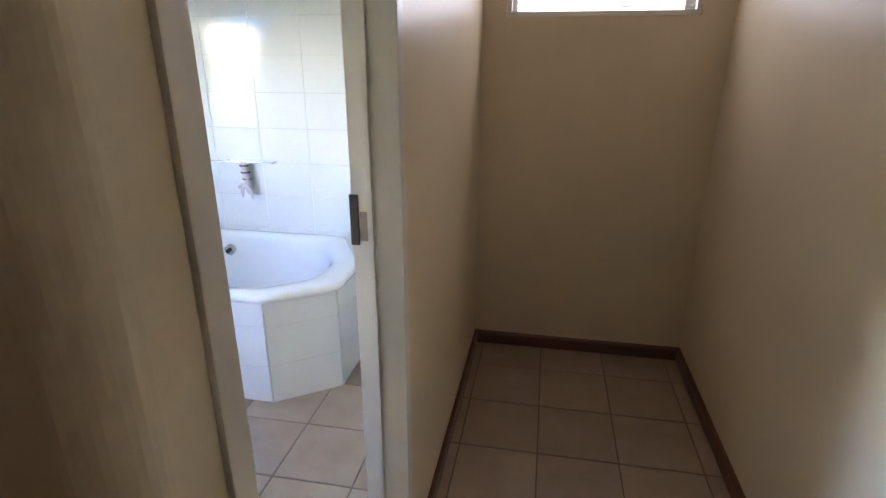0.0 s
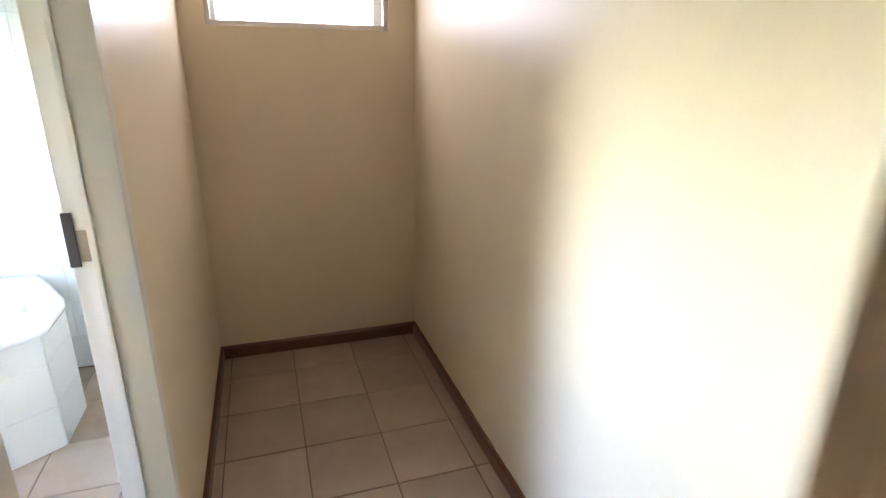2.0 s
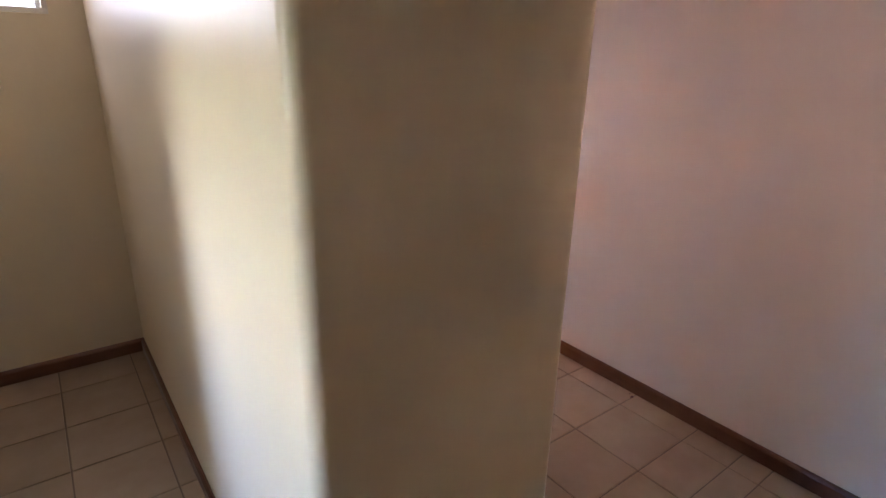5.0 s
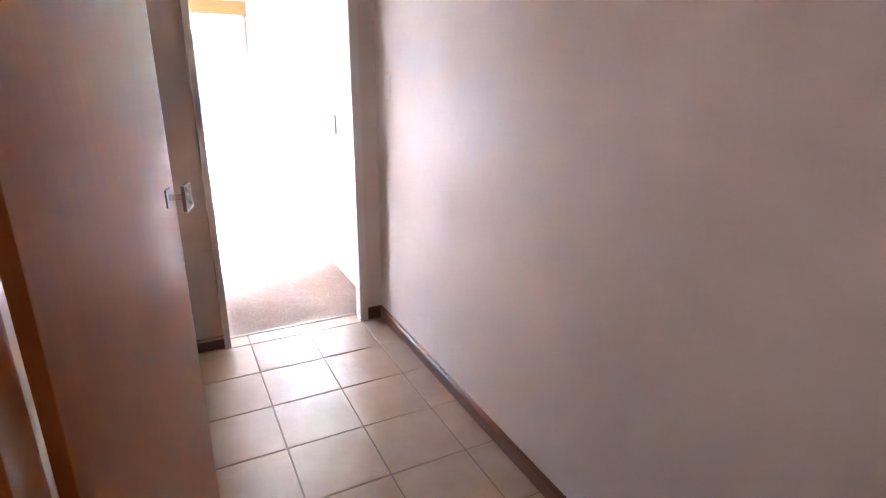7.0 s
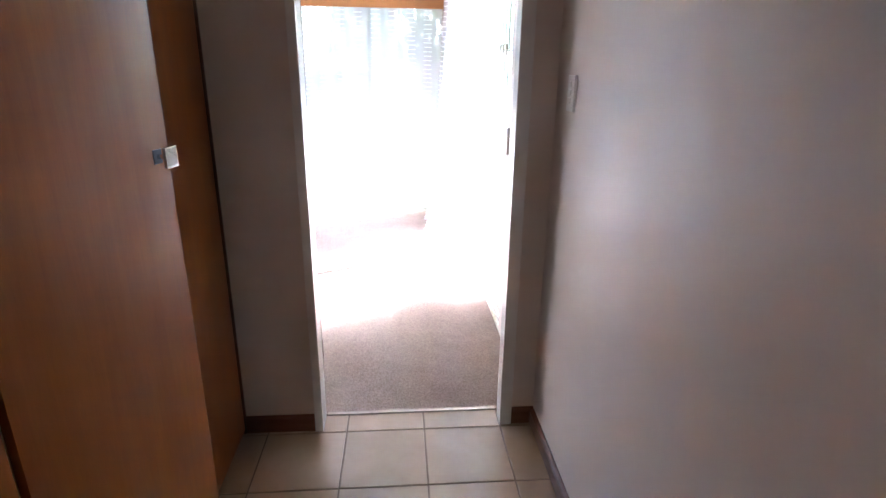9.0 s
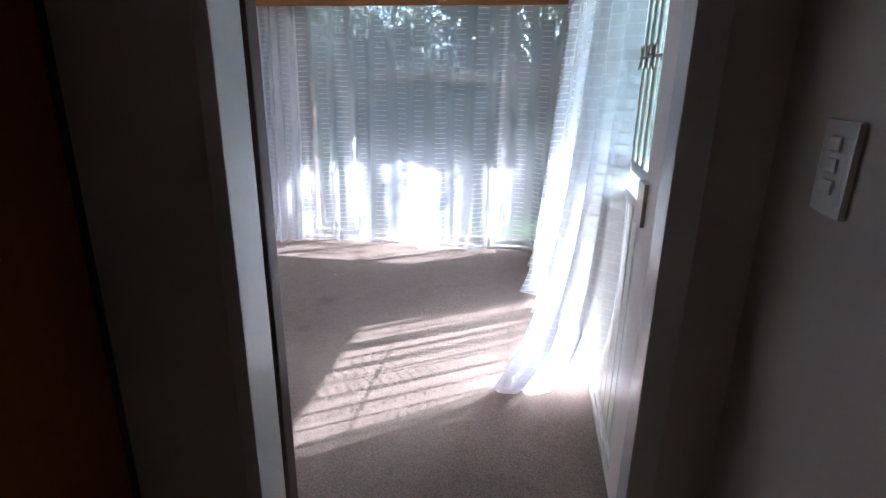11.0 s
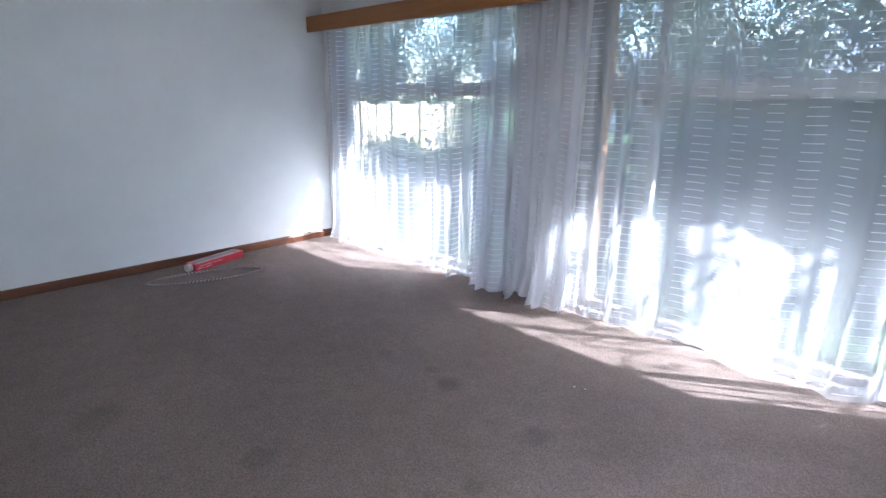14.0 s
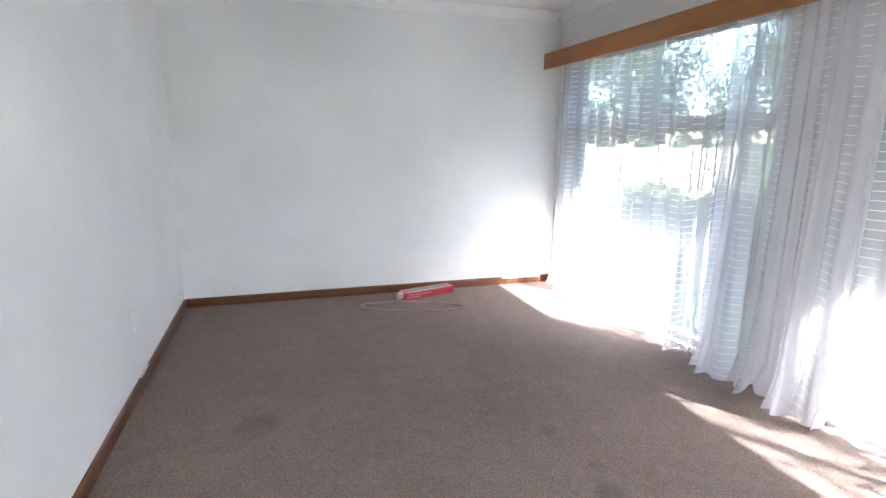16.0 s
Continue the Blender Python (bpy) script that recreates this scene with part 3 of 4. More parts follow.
def tube(bm, pts, radii, n=12, wob=0.0, seed=1):
    rng = random.Random(seed)
    rings = []
    for k, (p, r) in enumerate(zip(pts, radii)):
        rings.append([bm.verts.new(Vector(p) + Vector((math.cos(i * 6.2832 / n), 0.7 * math.sin(i * 6.2832 / n), 0)) * r * (1 + rng.uniform(-wob, wob))) for i in range(n)])
    for a, b in zip(rings, rings[1:]):
        for i in range(n):
            bm.faces.new((a[i], a[(i + 1) % n], b[(i + 1) % n], b[i]))
    bm.faces.new(rings[0][::-1])
    bm.faces.new(rings[-1])
    bmesh.ops.recalc_face_normals(bm, faces=bm.faces)


bm = bmesh.new()
tube(bm, [(-0.01, 0, 0.15), (0.0, 0, 0.13), (0.0, 0, 0.08), (0.01, 0, 0.05), (0.015, 0, 0.0), (0.02, 0, -0.05)], [0.008, 0.022, 0.026, 0.028, 0.024, 0.01], wob=0.15)
part("cloth", bm, M_CLOTH, cl, smooth=True)
for zz, xx in ((0.125, 0.0), (0.085, 0.003), (0.048, 0.01)):
    bm = bmesh.new()
    tube(bm, [(xx, 0, zz), (xx, 0, zz - 0.008)], [0.029, 0.03])
    part("band", bm, M_BROWNCLOTH, cl)
for i, (ax, az) in enumerate(((-0.035, -0.02), (-0.02, -0.07), (0.03, -0.08), (0.01, -0.05))):
    bm = bmesh.new()
    tube(bm, [(-0.01, -0.01, 0.02), (ax, -0.012, (az + 0.02) / 2), (ax * 1.3, -0.01, az)], [0.01, 0.014, 0.004], 8, 0.2, i)
    part("strip", bm, M_CLOTH, cl, smooth=True)

# ---- living room windows ----
def tall_window(name, x0, x1, y, posts, transom, z0, z1, bars):
    w = tagged(new(name), "tall brown-framed window with a transom and burglar bars", "window", kind="structure")
    wm, wt = M_WINWOOD, M_FRAME
    fr = [(x0, x1, y - 0.03, y + 0.03, z0, z0 + 0.05), (x0, x1, y - 0.03, y + 0.03, z1 - 0.05, z1), (x0, x0 + 0.05, y - 0.03, y + 0.03, z0 + 0.051, z1 - 0.051), (x1 - 0.05, x1, y - 0.03, y + 0.03, z0 + 0.051, z1 - 0.051)]
    piece("window_frame", None, wm, w, 0.003, boxes=fr)
    xs = [x0 + 0.05] + [v for p in posts for v in (p - 0.025, p + 0.025)] + [x1 - 0.05]
    for p in posts:
        piece("mullion", (p - 0.0245, p + 0.0245, y - 0.028, y + 0.028, z0 + 0.051, z1 - 0.051), wt, w, 0.003)
    for a, b in zip(xs[::2], xs[1::2]):
        piece("transom", (a + 0.001, b - 0.001, y - 0.028, y + 0.028, transom - 0.05, transom + 0.05), wt, w, 0.003)
        for c, d in ((z0 + 0.051, transom - 0.051), (transom + 0.051, z1 - 0.051)):
            g = piece("pane", (a + 0.001, b - 0.001, y + 0.004, y + 0.008, c, d), M_GLASS, w, 0)
            g.visible_shadow = False
    for a, b in bars:
        bm = bmesh.new()
        yy = y - 0.05
        n = max(2, round((b - a) / 0.14))
        zt, zb = transom - 0.05, z0 + 0.06
        for i in range(n + 1):
            xx = a + 0.02 + (b - a - 0.04) * i / n
            rod(bm, (xx, yy, zb), (xx, yy, zt), 0.006, 6)
        for i in range(n):
            xx = a + 0.02 + (b - a - 0.04) * (i + 0.5) / n
            dx = (b - a - 0.04) / n / 2
            rod(bm, (xx, yy, zt - 0.02), (xx - dx, yy, (zb + zt) / 2), 0.005, 6)
            rod(bm, (xx - dx, yy, (zb + zt) / 2), (xx, yy, zb + 0.05), 0.005, 6)
            rod(bm, (xx - dx, yy - 0.004, 1.15), (xx + dx, yy - 0.004, 0.98), 0.005, 6)
        for zz in (0.45, 1.38):
            rod(bm, (a, yy + 0.004, zz), (b, yy + 0.004, zz), 0.004, 6)
        part("burglar_bars", bm, M_FRAME, w)
    return w


M_WINWOOD = wood("window_frame_wood", (0.30, 0.25, 0.22), (0.42, 0.37, 0.33), 0.5)
tall_window("window_1", -2.299, -0.101, 6.84, (), 1.51, 0.031, 2.119, [(-2.25, -1.72), (-0.68, -0.15)])
tall_window("window_2", 0.501, 2.799, 6.84, (0.91, 2.27), 1.51, 0.031, 2.119, [(0.55, 0.885), (2.295, 2.75)])
setting("pier_cladding", [(-0.099, 0.499, 6.951, 7.03, -0.2, 2.6)], painted("orange_brick_face", (0.42, 0.22, 0.11), 0.85, 0.3, 40.0), "orange face brick pier between the windows", "pier")

pel = thing("pelmet", 0.14, 6.66, 2.035, "long orange-brown wooden curtain pelmet box", "pelmet")
piece("board", (-2.638, 2.638, -0.09, -0.07, 0, 0.14), M_PELMET, pel, 0.003)
piece("top", (-2.638, 2.638, -0.0695, 0.088, 0.118, 0.138), M_PELMET, pel, 0.002)
piece("end_board", (2.620, 2.638, -0.0695, 0.088, 0, 0.117), M_PELMET, pel, 0.002)

# ---- east window and its door ----
we = tagged(new("window_4"), "tall window behind voile curtains on the long side wall", "window", kind="structure")
fr = [(2.93, 2.98, 4.475, 6.549, 0.0, 0.06), (2.93, 2.98, 4.475, 6.549, 2.05, 2.099), (2.93, 2.98, 4.475, 4.535, 0.061, 2.049), (2.93, 2.98, 5.86, 6.549, 0.061, 2.049), (2.93, 2.98, 5.54, 5.60, 0.061, 2.049)]
piece("window_frame", None, M_WINWOOD, we, 0.003, boxes=fr)
for a, b in ((4.536, 5.539), (5.601, 5.859)):
    g = piece("pane", (2.95, 2.954, a, b, 0.061, 2.049), M_GLASS, we, 0)
    g.visible_shadow = False
bm = bmesh.new()
for i in range(15):
    yy = 4.62 + i * 0.13
    rod(bm, (2.915, yy, 0.06), (2.915, yy, 2.05), 0.006, 6)
for zz in (0.4, 1.0, 1.6):
    rod(bm, (2.921, 4.54, zz), (2.921, 6.52, zz), 0.004, 6)
part("burglar_bars", bm, M_FRAME, we)

M_OLIVE = painted("olive_cream_paint", (0.70, 0.67, 0.54), 0.35, 0.35, 12.0)
gd = thing("glazed_door", 2.93, 3.80, 0.03, "weathered cream outside door with obscure glass above and boards below", "door")
piece("stile", (-0.02, 0.02, 0.0, 0.055, 0, 2.06), M_OLIVE, gd, 0.004)
piece("stile", (-0.02, 0.02, 0.61, 0.67, 0, 2.06), M_OLIVE, gd, 0.004)
piece("rail", (-0.02, 0.02, 0.056, 0.609, 1.99, 2.06), M_OLIVE, gd, 0.004)
piece("rail", (-0.03, 0.02, 0.056, 0.609, 1.04, 1.08), M_FRAME, gd, 0.004)
piece("rail", (-0.02, 0.02, 0.056, 0.609, 1.15, 1.19), M_FRAME, gd, 0.004)
piece("panel", (-0.004, 0.004, 0.056, 0.609, 1.081, 1.149), M_FROST, gd, 0)
g = piece("pane", (-0.002, 0.003, 0.056, 0.609, 1.191, 1.989), M_FROST, gd, 0)
g.visible_shadow = False
rng = random.Random(31)
y0 = 0.056
while y0 < 0.585:
    wd = min(rng.uniform(0.020, 0.045), 0.6085 - y0)
    pr = rng.uniform(-0.0115, -0.0095)
    piece("board", (pr, 0.015, y0, y0 + wd - 0.0015, 0.03, 1.039), M_OLIVE, gd, 0.003)
    y0 += wd
piece("rail", (-0.024, 0.02, 0.056, 0.609, 0.0, 0.0295), M_FRAME, gd, 0.002)
for i in range(5):
    yy = 0.14 + i * 0.095
    bm = bmesh.new()
    rod(bm, (-0.022, yy, 1.191), (-0.022, yy, 1.989), 0.0075, 8)
    bar = part("bar", bm, M_OLIVE, gd)
    bm = bmesh.new()
    box(bm, -0.034, -0.018, yy - 0.009, yy + 0.009, 1.535, 1.575, 0.004)
    for side in (-1, 1):
        for up in (-1, 1):
            rod(bm, (-0.032, yy + side * 0.006, 1.555), (-0.034, yy + side * 0.014, 1.555 + up * 0.028), 0.005, 6)
            rod(bm, (-0.034, yy + side * 0.014, 1.555 + up * 0.028), (-0.036, yy + side * 0.030, 1.555 + up * 0.040), 0.005, 6, 0.003)
    part("collar", bm, M_BRASS, bar)
bm = bmesh.new()
rod(bm, (-0.030, 0.02, 1.555), (-0.030, 0.61, 1.555), 0.005, 8)
part("crossbar", bm, M_BRASS, gd)
piece("lock_case", (-0.048, -0.021, -0.045, 0.048, 1.03, 1.17), M_BRASS, gd, 0.003, "dull brown metal rim lock")
piece("sill", (-0.035, 0.12, -0.03, 2.75, -0.2, 0.0), M_OLIVE, gd, 0.003)

# ---- curtains ----
def curtain(name, a, b, inward, z_top, mat, folds, depth, seed, flare=0.0, label="", pool=0.03, gather=None, dense=None, broad=False):
    """A hanging voile from a to b (x, y), folded; inward is the room side normal."""
    rng = random.Random(seed)
    a, b, n = Vector(a), Vector(b), Vector(inward)
    L = (b - a).length
    cols, rows_n = max(140, int(folds * 9)), 26
    ph = [rng.uniform(-1, 1) for _ in range(8)]
    bm = bmesh.new()
    uvl = bm.loops.layers.uv.new("UVMap")
    grid = []
    for r in range(rows_n + 1):
        v = r / rows_n
        line = []
        for c in range(cols + 1):
            u = c / cols
            k = folds * (u + 0.020 * math.sin(11 * u + ph[7] * 3) + 0.008 * math.sin(29 * u + ph[2] * 5))
            if broad:
                w = k + 0.22 * math.sin(k * 1.9 + ph[0] * 3)
                f = 0.9 - 1.5 * abs(math.sin(math.pi * w)) ** 0.55 + 0.12 * math.sin(2 * math.pi * k * 3.1 + ph[1] * 3)
            else:
                f = math.sin(2 * math.pi * k + 1.2 * math.sin(k * 0.9 + ph[0] * 3) + ph[1]) * 0.55
            f += (0.12 if broad else 0.35) * math.sin(2 * math.pi * k * 0.43 + ph[2] * 3 + (1 - v) * ph[3])
            f += (0.08 if broad else 0.25) * math.sin(2 * math.pi * k * 1.7 + ph[4] * 3 + (1 - v) * 1.5 * ph[5])
            low = 1 - v
            amp = depth * (0.45 + 0.75 * low) * (0.65 + 0.5 * math.sin(7.3 * u + ph[3] * 4) * math.sin(17 * u + ph[1] * 4) + 0.1)
            off = amp * f + flare * low ** 1.6 * (0.6 + 0.4 * math.sin(k * 2.1 + ph[6]))
            s = u + 0.012 * math.sin(k * 2 * math.pi + ph[7]) * low
            p = a.lerp(b, s)
            bottom = 0.024 + 0.012 * math.sin(k * 4.3 + ph[0]) + 0.06 * max(0.0, math.sin(k * 0.9 + ph[6] * 3)) ** 6
            z = bottom + (z_top - bottom) * v
            if low > 0.93:
                off += pool * (low - 0.93) / 0.07 * (0.5 + 0.5 * math.sin(k * 5.1 + ph[2]))
            if gather:
                extra, along = gather(u, low)
                off += extra
                p = p + (b - a).normalized() * along
            line.append(bm.verts.new((p.x + n.x * off, p.y + n.y * off, z)))
        grid.append(line)
    width_cloth = L * 1.7
    for r in range(rows_n):
        for c in range(cols):
            fa = bm.faces.new((grid[r][c], grid[r][c + 1], grid[r + 1][c + 1], grid[r + 1][c]))
            for lp, (cu, cr) in zip(fa.loops, ((c, r), (c + 1, r), (c + 1, r + 1), (c, r + 1))):
                lp[uvl].uv = (cu / cols * width_cloth, cr / rows_n * z_top)
    if dense:
        for fa in bm.faces:
            if max(lp[uvl].uv.x for lp in fa.loops) < dense[1] * width_cloth:
                fa.material_index = 1
    me = mesh_of("cloth", bm, mat, True)
    if dense:
        me.materials.append(dense[0])
    t = thing(name, (a.x + b.x) / 2, (a.y + b.y) / 2, 0, label, "curtain", "voile curtains at the windows")
    ob = new("cloth", me)
    ob.parent = t
    ob.matrix_parent_inverse = Matrix.Translation((-(a.x + b.x) / 2, -(a.y + b.y) / 2, 0))
    bm = bmesh.new()
    rod(bm, (a.x, a.y, z_top + 0.01), (b.x, b.y, z_top + 0.01), 0.006, 8)
    tr = part("track", bm, M_PLASTIC, t)
    tr.matrix_parent_inverse = Matrix.Translation((-(a.x + b.x) / 2, -(a.y + b.y) / 2, 0))
    return t


curtain("curtain", (-2.36, 6.70), (-0.35, 6.70), (0, -1), 2.10, M_SHEER, 12, 0.05, 3, 0.03, "sheer white woven voile curtain reaching the carpet", 0.05)
curtain("curtain", (-0.33, 6.66), (0.50, 6.66), (0, -1), 2.10, M_SHEER2, 9, 0.06, 5, 0.09, "sheer white voile curtain drawn into dense folds", 0.06)
curtain("curtain", (0.50, 6.70), (2.76, 6.70), (0, -1), 2.10, M_SHEER, 6.0, 0.045, 8, 0.04, "sheer white woven voile curtain reaching the carpet", 0.05, broad=True)


def side_flare(u, low):
    lead = min(1.0, u / 0.08) ** 0.8
    near = max(0.0, 1 - u * 4)
    sweep = 0.36 * max(0.0, (low - 0.66) / 0.34) ** 1.6
    return (0.06 + 0.09 * low ** 1.5 + (0.02 + 0.30 * low ** 5) * near) * lead - 0.02 * (1 - lead), sweep * (1 - lead)


curtain("curtain", (2.87, 4.17), (2.83, 6.50), (-1, 0), 2.10, M_SHEER3, 18, 0.085, 11, 0.0, "white voile curtain with dashed weave, swept into the room", 0.04, side_flare, (M_SHEER4, 0.16))

# ---- things on the carpet ----
bx = thing("long_card_box", -2.33, 5.40, 0.003, "flat red and white cardboard box lying by the skirting", "box", rz=17)

piece("carton", (-0.065, 0.065, -0.26, 0.26, 0, 0.062), M_RED, bx, 0.006)
M_FILM = painted("grey_clear_film", (0.36, 0.35, 0.37), 0.15, 0.3, 14.0)
piece("window_film", (-0.042, 0.034, -0.20, 0.225, 0.0621, 0.0632), M_FILM, bx, 0)
for lx, ly0, ly1 in ((-0.052, -0.24, -0.05), (0.044, -0.23, 0.16), (-0.050, 0.02, 0.23)):
    piece("crease", (lx, lx + 0.004, ly0, ly1, 0.0621, 0.0634), M_WHITECARD, bx, 0)
for lz, ly0, ly1 in ((0.040, -0.22, 0.02), (0.020, -0.24, -0.10)):
    piece("crease", (0.0651, 0.0660, ly0, ly1, lz, lz + 0.003), M_WHITECARD, bx, 0)
bm = bmesh.new()
rod(bm, (0.004, -0.30, 0.034), (0.004, -0.2605, 0.034), 0.032, 20)
part("roll_end", bm, painted("pale_card_roll", (0.58, 0.52, 0.46), 0.7), bx, "pale round card roll end")

M_ROPE = painted("twisted_cord", (0.75, 0.68, 0.62), 0.8)
M_ROPE2 = painted("dark_cord", (0.16, 0.025, 0.025), 0.8)
rp = thing("cord_loop", -2.05, 5.18, 0.003, "loop of thin two-tone twisted cord on the carpet", "cord")


def strand(phase, r):
    bm = bmesh.new()
    P0, P1 = Vector((-0.09, -0.42)), Vector((0.176, 0.43))
    ax = (P1 - P0)
    nn = Vector((ax.y, -ax.x)).normalized()
    N = 800
    rings = []
    for i in range(N):
        a = 2 * math.pi * i / N
        s = 0.5 - 0.5 * math.cos(a)
        c = P0.lerp(P1, s) + nn * (0.115 if a < math.pi else 0.15) * math.sin(a) * abs(math.sin(a)) ** 0.3
        w = i * 0.75 + phase
        cz = 0.006 + 0.003 * math.sin(w)
        rings.append([bm.verts.new((c.x + 0.003 * math.cos(w) * nn.x + r * math.cos(k * 1.2566) * nn.x, c.y + 0.003 * math.cos(w) * nn.y + r * math.cos(k * 1.2566) * nn.y, cz + r * math.sin(k * 1.2566))) for k in range(5)])
    for i in range(N):
        a, b = rings[i], rings[(i + 1) % N]
        for k in range(5):
            bm.faces.new((a[k], a[(k + 1) % 5], b[(k + 1) % 5], b[k]))
    return bm


part("strand", strand(0.0, 0.0058), M_ROPE, rp, "pale strand", True)
part("strand", strand(3.14, 0.0058), M_ROPE2, rp, "dark strand", True)

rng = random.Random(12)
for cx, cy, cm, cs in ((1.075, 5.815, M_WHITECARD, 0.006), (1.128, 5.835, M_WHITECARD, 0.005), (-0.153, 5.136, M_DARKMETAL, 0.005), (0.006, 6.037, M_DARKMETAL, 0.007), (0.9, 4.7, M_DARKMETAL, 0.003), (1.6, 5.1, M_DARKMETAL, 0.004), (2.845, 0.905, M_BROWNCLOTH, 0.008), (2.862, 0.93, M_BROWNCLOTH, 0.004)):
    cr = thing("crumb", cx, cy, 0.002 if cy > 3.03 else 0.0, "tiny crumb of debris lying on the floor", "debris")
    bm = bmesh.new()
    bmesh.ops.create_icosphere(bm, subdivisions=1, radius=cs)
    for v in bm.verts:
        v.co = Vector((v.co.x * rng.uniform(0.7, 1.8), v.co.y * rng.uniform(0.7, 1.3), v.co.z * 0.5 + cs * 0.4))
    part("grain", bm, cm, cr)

# ---- outside ----
M_GRASS = painted("lawn", (0.06, 0.10, 0.025), 0.95, 0.4, 30.0)
setting("ground", [(-400, 400, -400, 400, -0.4, -0.22)], M_GRASS, "lawn and earth round the house", "ground")
M_BARK = painted("bark", (0.10, 0.075, 0.055), 0.95, 0.4, 25.0)


def leaf_material():
    m, t, p = nodes_of("tree_leaves")
    g = t.nodes.new("ShaderNodeNewGeometry")
    c = ramp(t, g.outputs["Random Per Island"], [(0.0, (0.035, 0.05, 0.025)), (0.6, (0.065, 0.085, 0.04)), (1.0, (0.16, 0.15, 0.07))])
    t.links.new(c, p.inputs["Base Color"])
    p.inputs["Roughness"].default_value = 0.5
    return m


M_LEAF = leaf_material()


def tree(seed, x, y, h, spread, leaves, low=0.3):
    rng = random.Random(seed)
    t = thing("tree", x, y, -0.22, "leafy garden tree with a spreading open crown", "tree", "garden trees")
    bm = bmesh.new()
    rod(bm, (0, 0, 0), (0.05, 0.03, h * 0.35), 0.15, 10, 0.11)
    tips = []
    for i in range(9):
        a = rng.uniform(0, 6.28)
        z0 = h * rng.uniform(0.15, 0.4)
        z1 = h * rng.uniform(low, 0.95)
        r = spread * rng.uniform(0.35, 0.9)
        mid = Vector((math.cos(a) * r * 0.5, math.sin(a) * r * 0.5, (z0 + z1) / 2 + 0.2))
        end = Vector((math.cos(a) * r, math.sin(a) * r, z1))
        rod(bm, (0.02, 0.01, z0), mid, 0.06, 6, 0.035)
        rod(bm, mid, end, 0.035, 6, 0.012)
        tips += [mid, end, (mid + end) / 2]
        for k in range(3):
            e2 = mid.lerp(end, rng.uniform(0.2, 0.9)) + Vector([rng.uniform(-0.6, 0.6) for _ in range(3)]) * spread * 0.35
            rod(bm, mid.lerp(end, 0.4), e2, 0.014, 5, 0.005)
            tips.append(e2)
            for q in range(5):
                e3 = e2 + Vector([rng.uniform(-0.5, 0.5) for _ in range(3)]) * spread * 0.3
                m3 = e2.lerp(e3, 0.5) + Vector([rng.uniform(-0.07, 0.07) for _ in range(3)])
                rod(bm, mid.lerp(e2, rng.uniform(0.3, 1.0)), m3, 0.007, 4, 0.005)
                rod(bm, m3, e3, 0.005, 4, 0.0025)
    part("trunk", bm, M_BARK, t)
    verts, faces = [], []
    for i in range(leaves):
        c = rng.choice(tips) + Vector([rng.gauss(0, 0.28) for _ in range(3)])
        u = Vector([rng.gauss(0, 1) for _ in range(3)]).normalized()
        w = u.cross(Vector([rng.gauss(0, 1) for _ in range(3)])).normalized()
        s = rng.uniform(0.035, 0.075)
        k = len(verts)
        verts += [c - u * s, c + w * s * 0.45, c + u * s, c - w * s * 0.45]
        faces.append((k, k + 1, k + 2, k + 3))
    me = bpy.data.meshes.new("crown")
    me.from_pydata(verts, [], faces)
    me.materials.append(M_LEAF)
    o = new("crown", me)
    o.parent = t
    return t


t1 = tree(1, 1.6, 11.0, 5.8, 3.0, 10000, 0.2)
t2 = tree(2, 3.8, 12.0, 6.4, 3.2, 11000, 0.2)
tree(3, -0.4, 14.5, 5.5, 2.6, 7000, 0.25)
bare = tree(9, 5.2, 9.1, 4.8, 1.6, 500, 0.45)
copy_thing(bare, pose(2.7, 9.5, -0.22, 0, 0, 130))
copy_thing(t1, pose(-4.8, 19, -0.22, 0, 0, 70))
copy_thing(t2, pose(-7, 22, -0.22, 0, 0, 200))
copy_thing(t2, pose(-2.6, 20, -0.22, 0, 0, 20))
copy_thing(t1, pose(2.6, 14.5, -0.22, 0, 0, 300))
copy_thing(t2, pose(9.5, 20, -0.22, 0, 0, 60))


for tx, ty, tr in ((-12, 15.5, 10), (-10.5, 19.5, 80), (-14, 20, 190), (-7.5, 17, 260), (-12, 26, 45), (-12.5, 12.5, 120), (-16, 17, 300), (-4.5, 24, 330)):
    copy_thing(t2 if tr % 20 else t1, pose(tx, ty, -0.22, 0, 0, tr))


def shrub(seed, x, y, w, h, n):
    rng = random.Random(seed)
    t = thing("shrub", x, y, -0.22, "dense dark green garden shrub", "shrub", "garden shrubs")
    bm = bmesh.new()
    tips = []
    for i in range(14):
        a = rng.uniform(0, 6.28)
        e = Vector((math.cos(a) * w * rng.uniform(0.2, 0.9), math.sin(a) * w * rng.uniform(0.2, 0.9), h * rng.uniform(0.4, 1.0)))
        rod(bm, (e.x * 0.1, e.y * 0.1, 0), e, 0.018, 5, 0.006)
        tips += [e, e * 0.7, e * 0.45]
    part("stems", bm, M_BARK, t)
    verts, faces = [], []
    for i in range(n):
        c = rng.choice(tips) + Vector([rng.gauss(0, 0.16) for _ in range(3)])
        c.z = abs(c.z)
        u = Vector([rng.gauss(0, 1) for _ in range(3)]).normalized()
        v = u.cross(Vector([rng.gauss(0, 1) for _ in range(3)])).normalized()
        q = rng.uniform(0.03, 0.07)
        k = len(verts)
        verts += [c - u * q, c + v * q * 0.5, c + u * q, c - v * q * 0.5]
        faces.append((k, k + 1, k + 2, k + 3))
    me = bpy.data.meshes.new("leaves")
    me.from_pydata(verts, [], faces)
    me.materials.append(M_LEAF)
    new("leaves", me).parent = t
    return t


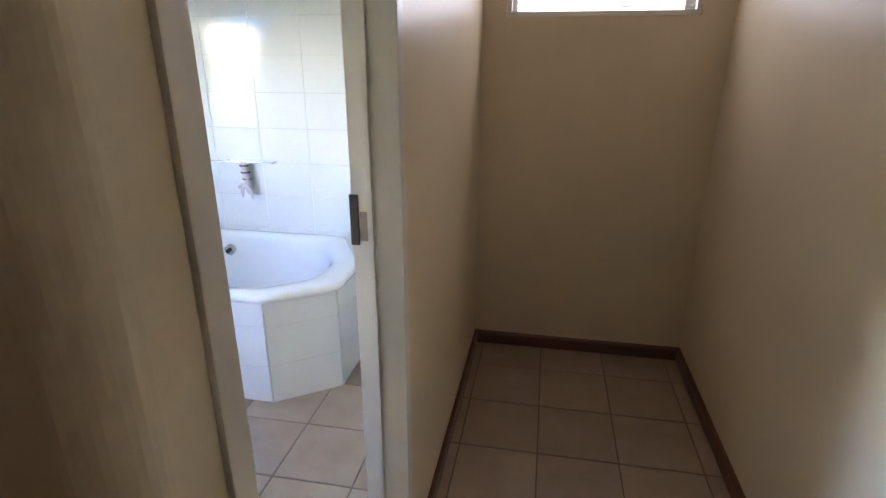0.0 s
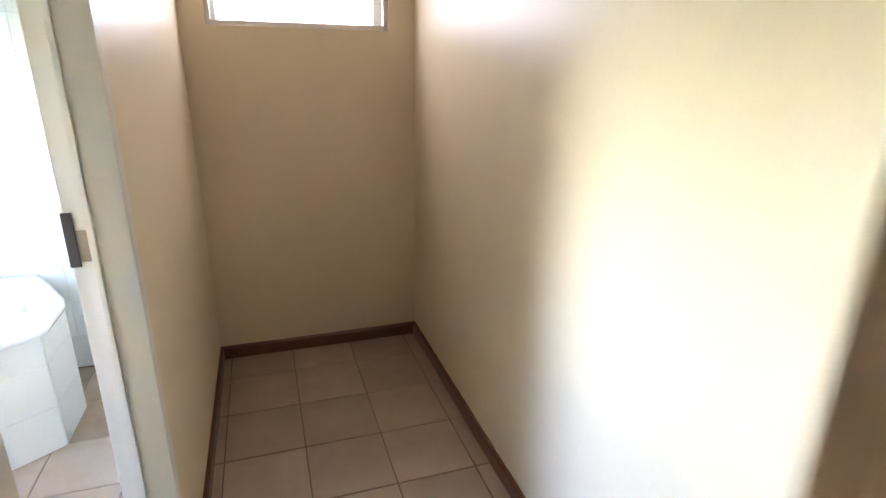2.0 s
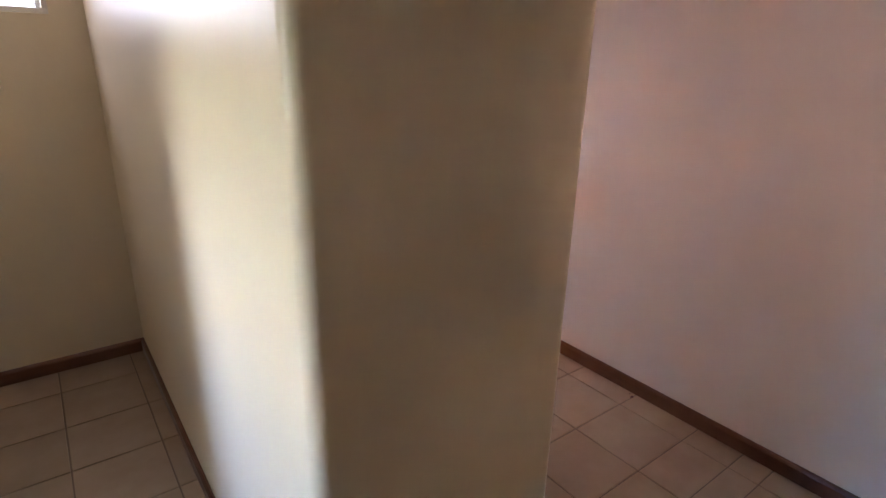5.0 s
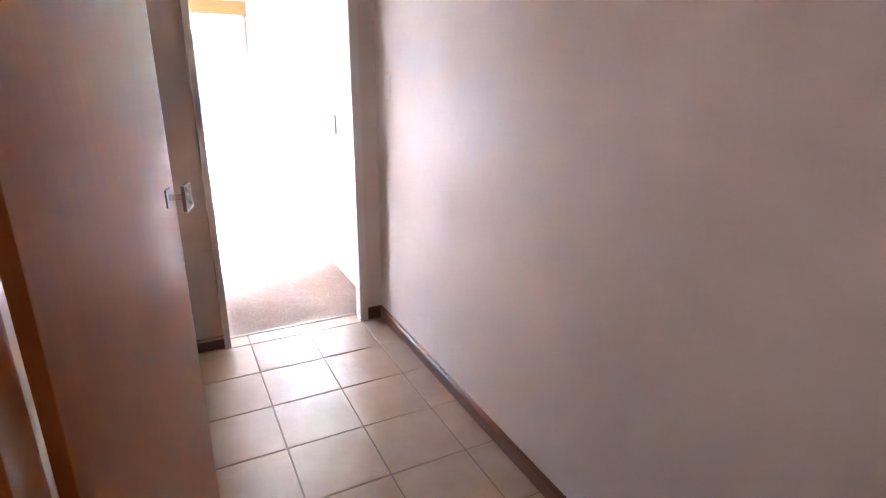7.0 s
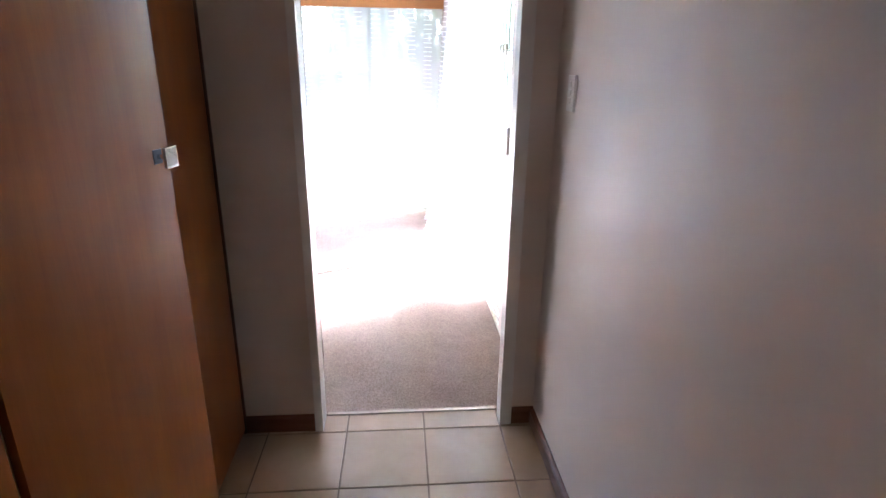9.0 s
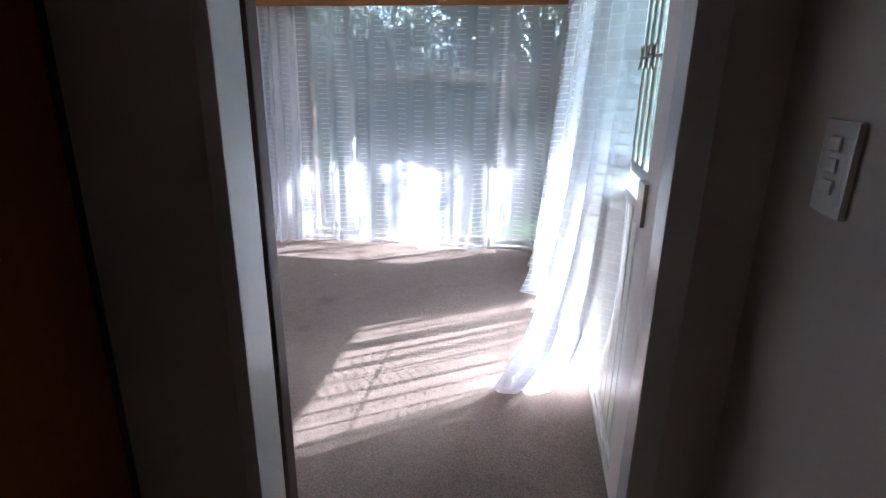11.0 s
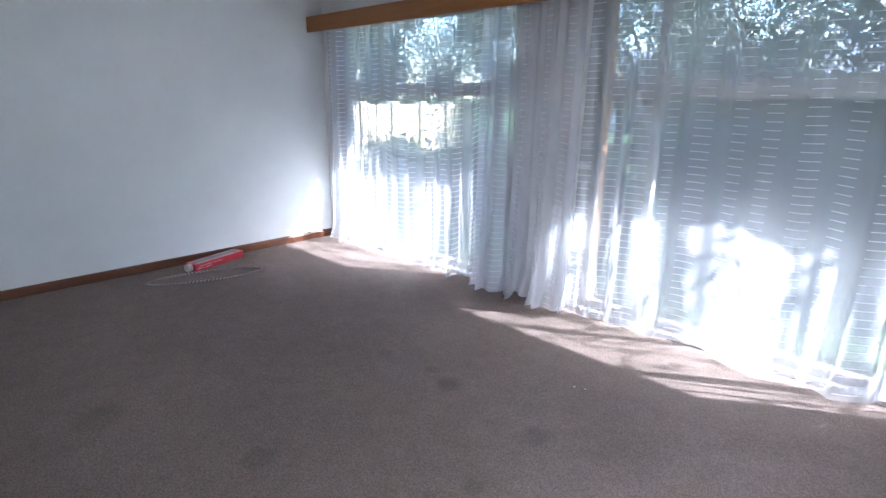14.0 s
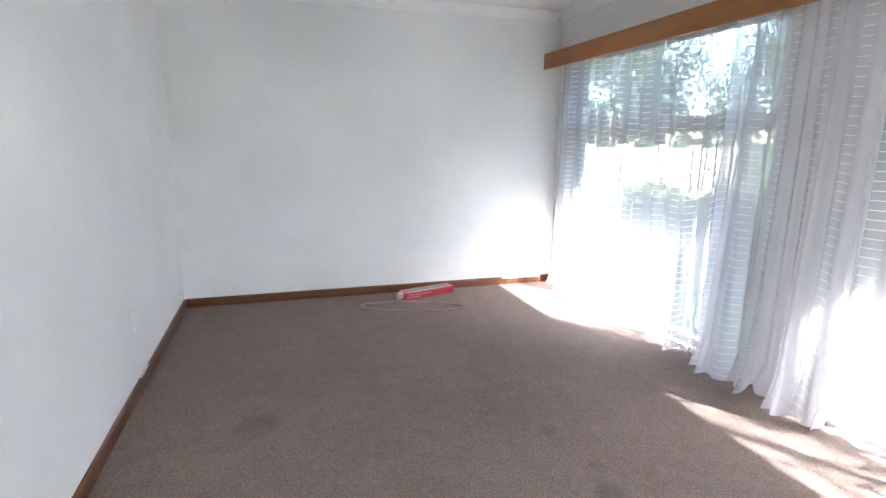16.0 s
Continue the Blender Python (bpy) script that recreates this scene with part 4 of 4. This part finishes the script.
s1 = shrub(5, 1.0, 10.0, 0.9, 1.7, 5000)
s2 = shrub(6, 2.4, 9.6, 0.9, 1.5, 5000)
for sx, sy, sr in ((3.7, 10.2, 40), (-0.3, 11.2, 80), (0.3, 9.6, 130), (5.0, 11.0, 150), (1.7, 11.6, 10)):
    copy_thing(s1 if sr % 20 else s2, pose(sx, sy, -0.22, 0, 0, sr))

# low dark shrubs, added in place of the shade on the lawn beyond window_1
shade_shrub = shrub(8, -3.6, 9.6, 0.8, 0.7, 3500)
for sx, sy, sr in ((-2.3, 9.3, 60), (-4.9, 10.1, 200), (-6.2, 10.6, 20), (-1.2, 9.8, 310)):
    copy_thing(shade_shrub, pose(sx, sy, -0.22, 0, 0, sr))

M_PLASTER = painted("sunlit_plaster", (0.62, 0.52, 0.36), 0.8)
gw = thing("garden_wall", -9.0, 12.0, -0.22, "low beige plastered garden wall with piers", "garden wall")
piece("wall", (-0.1, 0.1, -4.0, 4.2, 0, 1.46), M_PLASTER, gw, 0.01)
for i in range(9):
    piece("pier", (-0.16, 0.16, -4.1 + i * 1.02, -3.86 + i * 1.02, 0, 1.54), M_PLASTER, gw, 0.01)

M_HOUSE = painted("house_plaster", (0.7, 0.68, 0.62), 0.8)
M_ROOFT = painted("roof_sheet", (0.35, 0.33, 0.33), 0.6)
hs = thing("neighbouring_house", -6, 34, -0.22, "pale house with a low pitched roof beyond the trees", "house")
piece("wall", (-7, 7, -3, 3, 0, 2.7), M_HOUSE, hs, 0.01)
for i in range(4):
    wn = piece("window", (-5.6 + i * 3.2, -4.2 + i * 3.2, -3.06, -3.005, 0.9, 2.1), M_FRAME, hs, 0.01)
    piece("pane", (-5.5 + i * 3.2, -4.3 + i * 3.2, -3.075, -3.062, 1.0, 2.0), M_GLASS, wn, 0)
bm = bmesh.new()
v = [bm.verts.new(p) for p in ((-7.5, -3.6, 2.7), (7.5, -3.6, 2.7), (7.5, 3.6, 2.7), (-7.5, 3.6, 2.7), (-7.5, 0, 4.3), (7.5, 0, 4.3))]
for q in ((0, 1, 5, 4), (2, 3, 4, 5), (0, 4, 3), (1, 2, 5), (0, 3, 2, 1)):
    bm.faces.new([v[i] for i in q])
part("roof", bm, M_ROOFT, hs)


# ---- floor tiles ----
def floor_tiles():
    fl = bpy.data.objects["floor"]
    cache = {}
    J = 0.333

    def lay(x0, x1, y0, y1, ox, oy):
        for i in range(math.floor((x0 - ox) / J), math.ceil((x1 - ox) / J)):
            for j in range(math.floor((y0 - oy) / J), math.ceil((y1 - oy) / J)):
                a0, a1 = max(x0, ox + i * J) + 0.003, min(x1, ox + (i + 1) * J) - 0.003
                b0, b1 = max(y0, oy + j * J) + 0.003, min(y1, oy + (j + 1) * J) - 0.003
                if a1 - a0 < 0.012 or b1 - b0 < 0.012:
                    continue
                w, d = round(a1 - a0, 3), round(b1 - b0, 3)
                if (w, d) not in cache:
                    bm = bmesh.new()
                    vs = box(bm, -w / 2, w / 2, -d / 2, d / 2, -0.006, 0)
                    top = [e for e in bm.edges if all(v.co.z > -0.001 for v in e.verts)]
                    bmesh.ops.bevel(bm, geom=top, offset=0.0015, segments=1, affect="EDGES", profile=0.5)
                    cache[w, d] = mesh_of("floor_tile", bm, M_TILE)
                o = new("floor_tile", cache[w, d])
                o.location = ((a0 + a1) / 2, (b0 + b1) / 2, 0)
                o.parent = fl

    lay(-0.2, 0.935, 0.365, Y1, 0.52, 1.905)
    lay(1.589, 2.895, 0.365, 3.025, 2.745, 1.905)
    lay(-0.2, 2.895, -1.2, 0.365, 2.745, 1.905)
    lay(-2.69, -0.2, 0.40, 2.93, -0.85, 1.905)
    lay(-1.30, -0.2, -1.2, 0.289, 2.745, 1.905)


floor_tiles()
